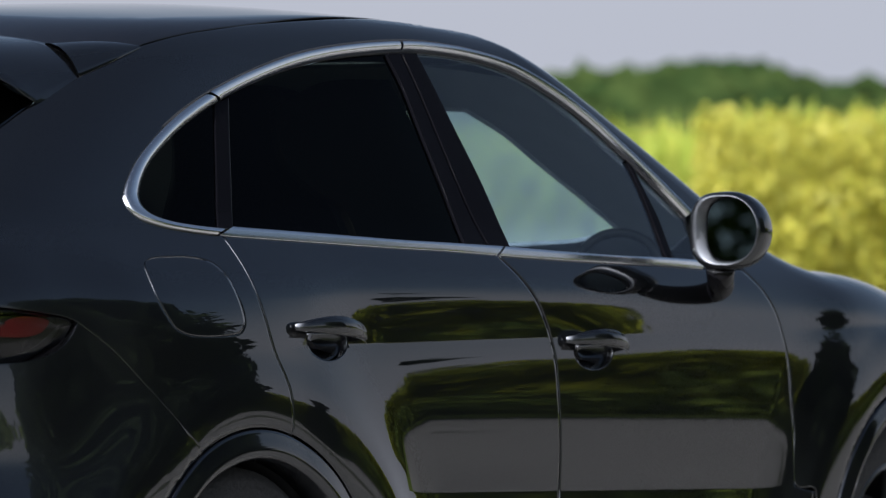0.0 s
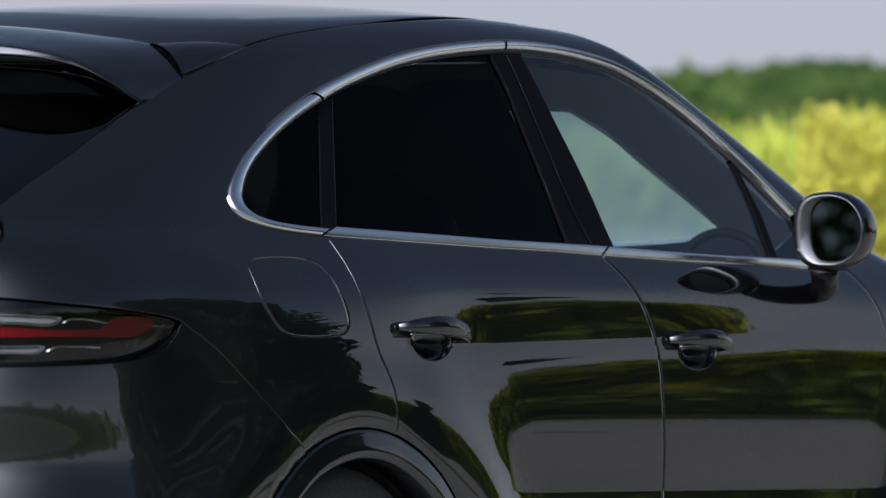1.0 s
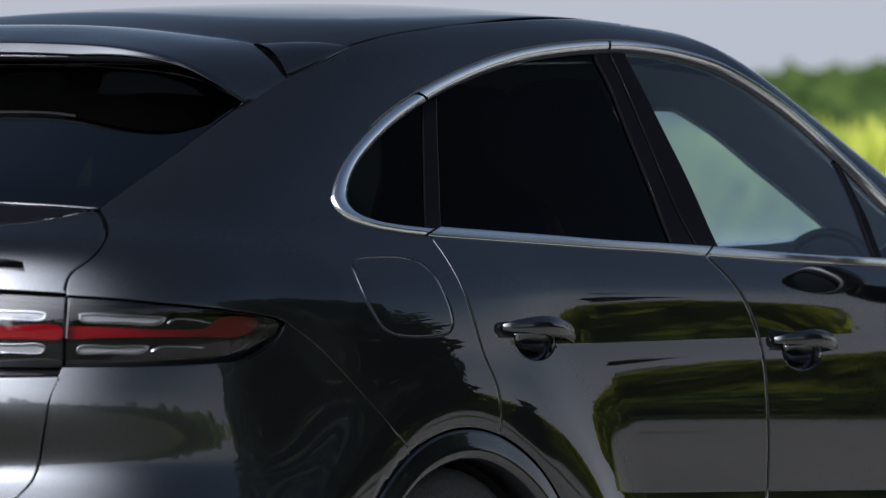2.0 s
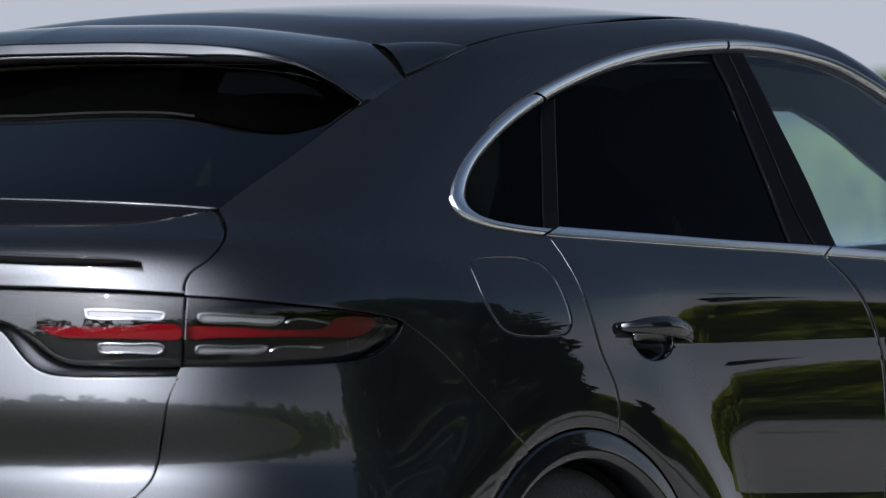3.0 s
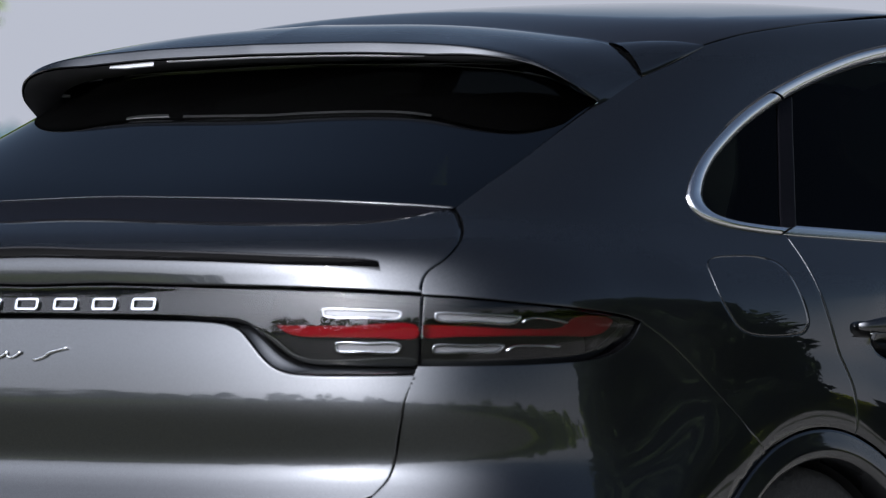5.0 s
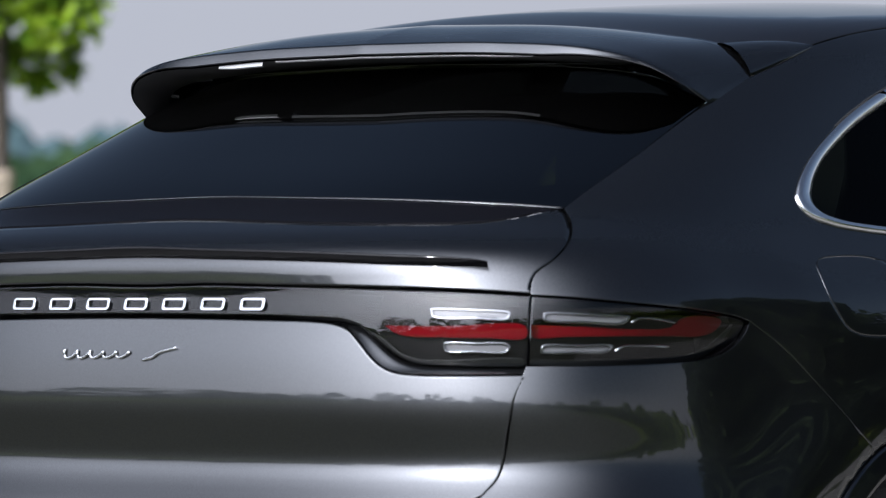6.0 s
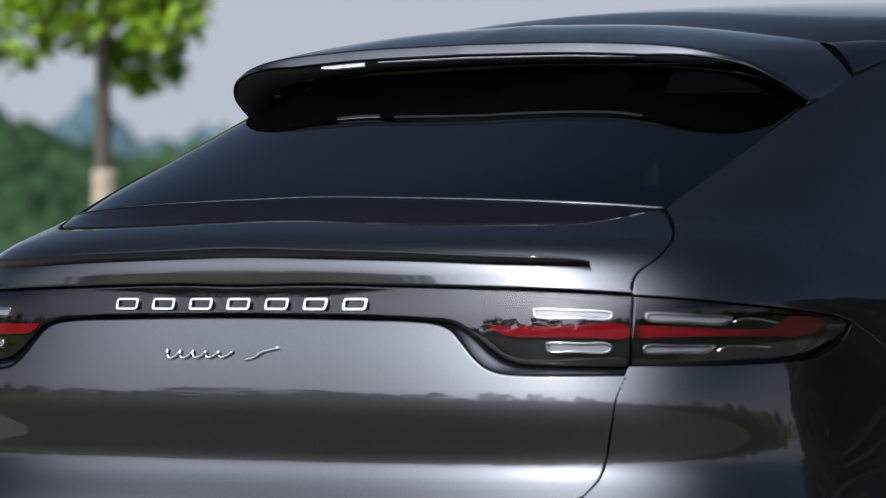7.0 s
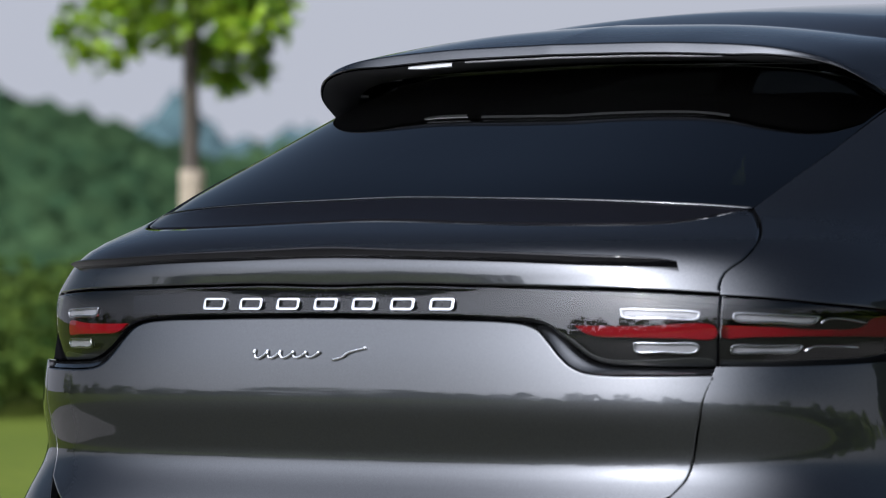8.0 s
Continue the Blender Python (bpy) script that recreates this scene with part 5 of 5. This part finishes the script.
wheel_pts = [(1.78 + 0.085 * math.sin(a), 0.38 + 0.185 * math.cos(a), 0.98 + 0.165 * math.sin(a)) for a in np.linspace(0, 2 * math.pi, 40)]
tube("steering_wheel", car, wheel_pts, 0.016, CLOTH, sides=10)


def seat(x, y, owner, tall=0.62, name="seat"):
    s = new(name)
    s.parent = owner
    part("cushion", box_bm((0.52, 0.52, 0.16), (x + 0.08, y, 0.62), 0.06, segments=3), CLOTH, s)
    # shell backrest: shoulders, then a narrow head
    half = smooth_line([(0.25, 0.62), (0.27, 0.85), (0.26, tall + 0.46), (0.215, tall + 0.60), (0.17, tall + 0.71), (0.15, tall + 0.83), (0.09, tall + 0.88), (0.0, tall + 0.885)], 0.05)
    ringed = [tuple(q) for q in half] + [(-a, b) for a, b in half[::-1][1:]]
    bm = bmesh.new()
    sides = []
    for push, shrink in ((-0.07, 0.86), (-0.05, 1.0), (0.04, 1.0), (0.07, 0.84)):
        mid = 0.62 + (tall + 0.265) / 2
        sides.append([bm.verts.new((x - 0.25 + push - 0.22 * (b - 0.62), y + a * shrink, mid + (b - mid) * (0.5 + shrink / 2))) for a, b in ringed])
    for r0, r1 in zip(sides, sides[1:]):
        for k in range(len(ringed)):
            bm.faces.new((r0[k], r0[(k + 1) % len(ringed)], r1[(k + 1) % len(ringed)], r1[k]))
    bm.faces.new(sides[0][::-1])
    bm.faces.new(sides[-1])
    bmesh.ops.recalc_face_normals(bm, faces=bm.faces)
    part("backrest", bm, CLOTH, s, sharp=50)


for y in (-0.37, 0.37):
    seat(1.38, y, car, 0.6)
    seat(0.42, y, car, 0.52, "rear_seat")

# ---- the left-hand side ----
LEFT = {"body_side", "fuel_flap", "rear_door", "front_door", "front_wing", "bumper_corner", "sill", "spoiler_corner", "front_bumper_corner", "arch_moulding", "wheel_housing", "window_trim", "window_seal", "glass_seal", "quarter_window", "pillar_trim",
        "rear_door_window", "front_door_window", "sail_window", "window_post", "rear_door_pillar", "front_door_pillar", "window_bar", "tail_lamp", "rear_door_handle", "front_door_handle", "door_mirror", "side_lining", "headlamp", "windscreen_pillar"}
for ob in [o for o in car.children if o.name.split(".")[0] in LEFT]:
    if ob.type == "EMPTY":
        e = new(ob.name.split(".")[0])
        e.parent = car
        for c in ob.children:
            mirrored(c, e, c.name.split(".")[0])
    elif ob.name.split(".")[0] != "fuel_flap":
        mirrored(ob, car, ob.name.split(".")[0])
panel("filler_blank", car, Plan((-_c * 2.2, _s * 2.2, 0), (_s, _c, 0), (0, 0, 1), (_c, -_s, 0)), flap_loop, PAINT, step=0.012)


# ---- ground ----
ASPHALT = mottle(shader("asphalt", (0.05, 0.05, 0.05), 0.85), (0.7, 60), ((0.12, 0.116, 0.106), (0.185, 0.178, 0.162)), bump=0.4)
GRASS = mottle(shader("meadow_grass", (0.08, 0.12, 0.03), 0.9, spec=0.1), (0.15, 6), ((0.045, 0.07, 0.008), (0.11, 0.135, 0.018)), bump=0.5)
s = 2500
tagged(part("ground", ([(-s, -s, -0.02), (s, -s, -0.02), (s, s, -0.02), (-s, s, -0.02)], [(0, 1, 2, 3)]), GRASS), "green meadow grass ground", "ground", kind="structure")
# Dull ground added out of view to darken the reflections in the paint.
VERGE = mottle(shader("trampled_verge", (0.06, 0.065, 0.04), 0.95, spec=0.1), (0.6, 25), ((0.042, 0.046, 0.030), (0.072, 0.075, 0.052)), bump=0.5)
tagged(part("verge", ([(-26, -14, -0.008), (13, -14, -0.008), (13, -7.5, -0.008), (5.5, -7.5, -0.008), (5, -4, -0.008), (-1.9, -4, -0.008), (-1.9, 7, -0.008), (-26, 7, -0.008)], [(0, 1, 2, 3, 4, 5, 6, 7)]), VERGE), "dull grey-green ground added beside the asphalt to tone the reflections", "ground", kind="structure")
tagged(part("road", ([(-1.9, -4, 0), (5, -4, 0), (5.5, -7.5, 0), (13, -7.5, 0), (13, -14, 0), (34, -14, 0), (34, 7, 0), (-1.9, 7, 0)], [(0, 1, 2, 3, 4, 5, 6, 7)]), ASPHALT), "grey asphalt of the parking place", "road", kind="structure")


def leaf_mat(name, a, b, rough=0.5, see=0.25, spec=0.3):
    m = shader(name, a, rough, spec=spec)
    t = m.node_tree
    bs = t.nodes["Principled BSDF"]
    isl = t.nodes.new("ShaderNodeNewGeometry").outputs["Random Per Island"]
    rp = t.nodes.new("ShaderNodeValToRGB")
    rp.color_ramp.elements[0].color, rp.color_ramp.elements[1].color = (*a, 1), (*b, 1)
    t.links.new(isl, rp.inputs[0])
    t.links.new(rp.outputs[0], bs.inputs["Base Color"])
    tr = t.nodes.new("ShaderNodeBsdfTranslucent")
    t.links.new(rp.outputs[0], tr.inputs["Color"])
    mix = t.nodes.new("ShaderNodeMixShader")
    mix.inputs[0].default_value = see
    t.links.new(bs.outputs[0], mix.inputs[1])
    t.links.new(tr.outputs[0], mix.inputs[2])
    t.links.new(mix.outputs[0], t.nodes["Material Output"].inputs[0])
    return m


LEAF = leaf_mat("maple_leaf", (0.05, 0.115, 0.005), (0.20, 0.30, 0.013), see=0.3)
DARK_LEAF = leaf_mat("wood_edge_leaf", (0.045, 0.085, 0.011), (0.19, 0.235, 0.028), 0.8)
CROP = leaf_mat("ripening_crop", (0.28, 0.285, 0.035), (0.56, 0.51, 0.085), see=0.45)
CROP_GREEN = leaf_mat("green_crop", (0.20, 0.27, 0.03), (0.42, 0.44, 0.07), see=0.4)
BARK = mottle(shader("bark", (0.09, 0.07, 0.05), 0.9), (8, 60), ((0.022, 0.018, 0.015), (0.055, 0.044, 0.034)), bump=0.8)
WRAP = mottle(shader("jute_wrap", (0.4, 0.32, 0.22), 0.95), (10, 150), ((0.17, 0.14, 0.105), (0.26, 0.22, 0.165)), bump=0.6)


def leaves(centres, size, n_each, spread_r, seed, flat=0.6):
    """Many small bent leaf quads round the centres."""
    r = np.random.default_rng(seed)
    c = np.repeat(np.asarray(centres, float), n_each, 0)
    sp = np.repeat(np.broadcast_to(np.asarray(spread_r, float), (len(centres),)), n_each)
    d = r.normal(size=(len(c), 3))
    d /= np.linalg.norm(d, axis=1, keepdims=True)
    c = c + d * (sp * r.uniform(0.25, 1.0, len(c)) ** 0.5)[:, None] * (1, 1, 0.8)
    a = r.normal(size=(len(c), 3)) * (1, 1, flat)
    a /= np.linalg.norm(a, axis=1, keepdims=True)
    b = np.cross(a, r.normal(size=(len(c), 3)))
    b /= np.linalg.norm(b, axis=1, keepdims=True)
    k = size * r.uniform(0.6, 1.3, len(c))[:, None]
    v = np.stack([c - a * k, c + b * k * 0.45, c + a * k, c - b * k * 0.45], 1).reshape(-1, 3)
    f = np.arange(len(v)).reshape(-1, 4)
    return v, f


def young_tree(at, height, seed, leaf=LEAF, mat_low=WRAP):
    r = np.random.default_rng(seed)
    tree = tagged(new("tree"), "young broadleaf tree with slim trunk, jute-wrapped at its foot", "tree")
    tree.location = at
    bend = r.normal(0, 0.04, 2)
    trunk = [(bend[0] * s * 0.5, bend[1] * s * 0.5, height * 0.8 * s) for s in np.linspace(0, 1, 9)]
    tube("trunk", tree, trunk, 0.075, BARK, sides=12, step=0.15, taper=lambda s: 1.15 - 0.9 * s)
    tube("trunk_wrap", tree, [(0, 0, 0.0), (0, 0, 0.9), (0, 0, 1.76)], 0.098, mat_low, "tan jute wrapping", sides=14, step=0.1, taper=lambda s: 1.05 - 0.15 * s + 0.02 * math.sin(s * 60))
    tips, sizes = [], []
    for k in range(16):
        z0 = height * (0.47 + 0.36 * k / 16)
        a = k * 2.4 + r.uniform(-0.3, 0.3)
        ln = (1.5 - 0.055 * k) * r.uniform(0.75, 1.1)
        p1 = np.array((math.cos(a) * ln * 0.5, math.sin(a) * ln * 0.5, z0 + ln * 0.30))
        p2 = np.array((math.cos(a + 0.2) * ln, math.sin(a + 0.2) * ln, z0 + ln * 0.55))
        tube("limb", tree, [(0, 0, z0), tuple(p1), tuple(p2)], 0.028, BARK, sides=6, step=0.12, taper=lambda s: 1.1 - 0.9 * s)
        for s in (0.45, 0.7, 0.95, 1.1):
            tips.append(p1 * 2 * s * (1 - s * 0.5) + p2 * s * s * 0.35 if s < 0.5 else p1 + (p2 - p1) * (s * 2 - 1) + r.normal(0, 0.1, 3) * (1, 1, 0.5))
            sizes.append(r.uniform(0.28, 0.46))
    for k in range(10):
        tips.append(np.array((r.normal(0, 0.5), r.normal(0, 0.5), height * r.uniform(0.72, 0.98))))
        sizes.append(r.uniform(0.3, 0.5))
    part("crown", leaves(tips, 0.075, 250, sizes, seed + 1), leaf, tree, smooth=False)
    return tree


def polar(az, d, z=0.0):
    """A place on the ground seen from the tripod."""
    a = radians(az)
    return (EYE[0] + d * math.cos(a), EYE[1] + d * math.sin(a), z)


young_tree(polar(42.42, 35.0), 6.2, 11)


def clump_tree_mesh(height, width, seed, leaf_size=0.17, n=60, each=46):
    r = np.random.default_rng(seed)
    c, sz = [], []
    for k in range(n):
        s = r.uniform(0, 1)
        rad = width * 0.5 * (math.sin(math.pi * (0.12 + 0.8 * s)) ** 0.7) * math.sqrt(r.uniform(0.2, 1))
        a = r.uniform(0, 2 * math.pi)
        c.append((rad * math.cos(a), rad * math.sin(a), height * (0.12 + 0.83 * s)))
        sz.append(r.uniform(0.5, 1.0) * width * 0.17)
    return leaves(c, leaf_size, each, sz, seed + 1)


def wood_tree(height, width, seed, label):
    t = tagged(new("wood_edge_tree"), label, "tree", "trees along the meadow")
    tube("trunk", t, [(0, 0, 0), (0.05, 0.03, height * 0.3), (0.0, 0.08, height * 0.75)], 0.16 * height / 8, BARK, sides=8, step=0.5, taper=lambda s: 1.1 - 0.85 * s)
    for k in range(6):
        a = k * 1.1
        tube("limb", t, [(0, 0, height * (0.2 + 0.08 * k)), (math.cos(a) * width * 0.2, math.sin(a) * width * 0.2, height * (0.33 + 0.08 * k)), (math.cos(a) * width * 0.38, math.sin(a) * width * 0.38, height * (0.4 + 0.08 * k))], 0.06, BARK, sides=5, step=0.6, taper=lambda s: 1.1 - 0.9 * s)
    part("crown", clump_tree_mesh(height, width, seed), DARK_LEAF, t, smooth=False)
    return t


kinds = [wood_tree(5.2, 5.0, 21, "dense dark green broadleaf tree at the meadow's edge"), wood_tree(6.2, 4.6, 22, "tall dark green broadleaf tree at the meadow's edge"), wood_tree(4.0, 5.6, 23, "low bushy dark green tree at the meadow's edge")]
spots = []
r = np.random.default_rng(9)
for k in range(24):        # along the road on the car's right, ahead
    spots.append((-60 + k * 3.4 + r.uniform(-0.8, 0.8), -23 + r.uniform(-2, 2)))
for k in range(20):        # behind the car
    spots.append((-48 + r.uniform(-3, 3), -30 + k * 4.4 + r.uniform(-1, 1)))
for k in range(12):
    spots.append((-44 + k * 3.6, 58 + r.uniform(-3, 3)))
for i, (x, y) in enumerate(spots):
    k = kinds[i % 3]
    m = Matrix.Translation((x, y, -0.05)) @ Matrix.Rotation(r.uniform(0, 6.28), 4, "Z") @ Matrix.Scale(r.uniform(0.8, 1.2) * (0.55 if i < 24 else 1.0), 4)
    if i < 3:
        k.matrix_basis = m
    else:
        o = copy_thing(k, m)
        o.scale = m.to_scale()

# tall unseen trees added to darken the reflections; shade put into their leaf colour
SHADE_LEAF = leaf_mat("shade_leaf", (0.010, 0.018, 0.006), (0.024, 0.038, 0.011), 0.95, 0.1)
tall = tagged(new("roadside_tree"), "tall unseen broadleaf tree added for dark reflections, leaves near black", "tree", "tall trees beside the road")
tube("trunk", tall, [(0, 0, 0), (0.1, 0.05, 3), (0.0, 0.1, 7)], 0.22, BARK, sides=8, step=0.5, taper=lambda s: 1.1 - 0.85 * s)
for k in range(7):
    a = k * 1.1
    tube("limb", tall, [(0, 0, 2.0 + 0.6 * k), (math.cos(a) * 1.2, math.sin(a) * 1.2, 3.0 + 0.6 * k), (math.cos(a) * 2.2, math.sin(a) * 2.2, 3.6 + 0.6 * k)], 0.08, BARK, sides=5, step=0.6, taper=lambda s: 1.1 - 0.9 * s)
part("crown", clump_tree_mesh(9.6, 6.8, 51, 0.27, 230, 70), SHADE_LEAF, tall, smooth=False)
for i, (x, y) in enumerate(((14.8, -17.2), (17.4, -16.6), (20.0, -17.2), (22.2, -16.8))):
    m = Matrix.Translation((x, y, -0.05)) @ Matrix.Rotation(1.3 * i, 4, "Z")
    if i == 0:
        tall.matrix_basis = m
    else:
        copy_thing(tall, m)

# ---- tall crop beyond the car ----
def crop_strip(name, mat, label, az0, az1, d0, d1, n, height, seed):
    r = np.random.default_rng(seed)
    az, d = np.radians(r.uniform(az0, az1, n)), np.sqrt(r.uniform(d0**2, d1**2, n))
    x, y = EYE[0] + d * np.cos(az), EYE[1] + d * np.sin(az)
    v = []
    hh = height * r.uniform(0.75, 1.12, n) * (1 + 0.12 * np.sin(x * 0.7) * np.sin(y * 0.5))
    turn = r.uniform(0, 2 * np.pi, n)
    lean = r.normal(0, 0.12, (n, 2))
    wd = r.uniform(0.02, 0.05, n)
    z0 = hh * r.uniform(0.0, 0.75, n)
    ca, sa = np.cos(turn) * wd, np.sin(turn) * wd
    tx, ty = x + lean[:, 0] * hh, y + lean[:, 1] * hh
    v = np.stack([np.stack([x - ca, y - sa, z0], -1), np.stack([x + ca, y + sa, z0], -1), np.stack([tx + ca * 0.7, ty + sa * 0.7, z0 + (hh - z0) * 0.7], -1), np.stack([tx, ty, hh], -1)], 1).reshape(-1, 3)
    return tagged(part(name, (v, np.arange(len(v)).reshape(-1, 4)), mat, smooth=False), label, "crop", kind="stuff")


r = np.random.default_rng(31)
c, sz = [], []
for _ in range(6500):
    p = polar(r.uniform(21.5, 27.0), r.uniform(40, 50))
    top = 2.28 * r.uniform(0.93, 1.04)
    c.append((p[0], p[1], top * r.uniform(0.25, 0.97)))
    sz.append(r.uniform(0.07, 0.15))
tagged(part("tall_crop", leaves(c, 0.05, 14, sz, 33, flat=1.3), CROP, smooth=False), "tall yellow ripening crop in the sun", "crop", kind="stuff")
crop_strip("low_crop", CROP_GREEN, "yellow-green crop field in the sun", 22, 36, 50, 95, 70000, 2.2, 32)


# ---- wooded hills ----
def wood_hill(name, mat, label, az0, az1, dist, depth, top, size, n, seed):
    """Many lumpy crowns over a rise, as one mass of far wood."""
    r = np.random.default_rng(seed)
    bm = bmesh.new()
    bmesh.ops.create_icosphere(bm, subdivisions=1, radius=1.0)
    base = np.array([tuple(v.co) for v in bm.verts])
    tri = np.array([[v.index for v in f.verts] for f in bm.faces])
    bm.free()
    V, Fc = [], []
    for k in range(n):
        a = r.uniform(az0, az1)
        s = r.uniform(0, 1)
        d = dist + depth * s
        crest = top(a)
        z = crest * (s ** 0.8) + r.uniform(-0.3, 0.25) * size
        q = base * (1 + 0.28 * np.sin(base * 3.1 + r.uniform(0, 6, 3)).sum(1, keepdims=True) / 1.5) * size * r.uniform(0.6, 1.2) * np.array((1, 1, 0.85))
        p = polar(a, d)
        V.append(q + (p[0], p[1], z))
        Fc.append(tri + k * len(base))
    # the rise itself below the crowns
    az = np.linspace(az0, az1, 60)
    rows = []
    for s in (0.0, 0.25, 0.5, 0.75, 1.0):
        rows += [polar(a, dist + depth * s, top(a) * s ** 0.8 - 0.3 * size) for a in az]
    k0 = sum(len(q) for q in V)
    tri2 = []
    for i in range(4):
        for j in range(59):
            a, b, c, d = i * 60 + j, i * 60 + j + 1, (i + 1) * 60 + j + 1, (i + 1) * 60 + j
            tri2 += [(a, b, c), (a, c, d)]
    V.append(np.array(rows))
    Fc.append(np.array(tri2) + k0)
    ob = part(name, (np.concatenate(V), np.concatenate(Fc)), mat)
    return tagged(ob, label, "woods", kind="stuff")


NEAR_WOOD = leaf_mat("near_wood", (0.015, 0.029, 0.008), (0.038, 0.056, 0.015), 0.9, 0.0, 0.02)
# The slope's haze is painted in, bluer than the near wood.
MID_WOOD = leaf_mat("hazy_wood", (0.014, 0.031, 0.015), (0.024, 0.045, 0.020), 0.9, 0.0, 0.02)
# Distance haze is put into the far hill's colour as a blue-green tint.
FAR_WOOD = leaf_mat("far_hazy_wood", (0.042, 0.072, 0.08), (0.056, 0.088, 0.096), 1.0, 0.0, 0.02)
CREST_R = Curve((20, 10.8), (23.5, 10.4), (25.5, 11.8), (27, 13.0), (27.8, 12.8), (28.6, 12.6), (30, 11), (33, 9), (40, 9))
CREST_L = Curve((34, 8), (38, 9), (41, 10), (42.2, 9), (43.0, 10.5), (44, 13.0), (45, 14.5), (48, 16), (52, 18))
CREST_F = Curve((18, 24), (30, 26), (40, 29), (42, 30), (43.5, 28), (45, 30), (52, 34))
wood_hill("right_wood", NEAR_WOOD, "sunlit green wood beyond the fields", 18, 36, 300, 60, lambda a: float(CREST_R(a)) + 0.1, 1.9, 5000, 41)
wood_hill("left_wood", MID_WOOD, "green wooded slope with haze put into its colour", 36, 54, 300, 90, lambda a: float(CREST_L(a)) - 1.2, 1.8, 5500, 42)
wood_hill("far_hill", FAR_WOOD, "far wooded hill, haze put into its blue-green colour", 18, 56, 900, 150, lambda a: float(CREST_F(a)) - 5.0, 8.0, 900, 43)

LOW_LEAF = leaf_mat("low_hedge_leaf", (0.018, 0.04, 0.007), (0.065, 0.10, 0.016), 0.8, 0.2, 0.1)
# low hedge that borders the lawn on the far side
r = np.random.default_rng(77)
c = [polar(r.uniform(38.5, 54), r.uniform(37, 44), r.uniform(0.1, 0.95)) for _ in range(420)]
tagged(part("hedge", leaves(c, 0.09, 60, 0.34, 78), LOW_LEAF, smooth=False), "low dark green hedge along the lawn", "hedge", kind="stuff")

c = [(r.uniform(-20, 75), -20.5 + r.uniform(-1.2, 1.2), r.uniform(0.2, 1.7)) for _ in range(1200)]
c += [(-46 + r.uniform(-1.2, 1.2), r.uniform(-34, 60), r.uniform(0.2, 2.0)) for _ in range(700)]
tagged(part("shrub_row", leaves(c, 0.16, 34, 0.6, 79), DARK_LEAF, smooth=False), "dense green shrubs below the trees", "shrubs", kind="stuff")
# Sunlit patches are put into the wide range of leaf colours.
HEDGE_LEAF = leaf_mat("sunlit_hedge_leaf", (0.03, 0.055, 0.006), (0.30, 0.31, 0.022), 0.8, 0.35, 0.1)
c = [(r.uniform(16, 95), -20.0 - 1.1 * abs(r.normal()), r.uniform(0.3, 3.7)) for _ in range(2600)]
tagged(part("tall_hedge", leaves(c, 0.16, 34, 0.6, 80), HEDGE_LEAF, smooth=False), "tall green hedge beside the parking place, sunlit patches put into its colour", "hedge", kind="stuff")
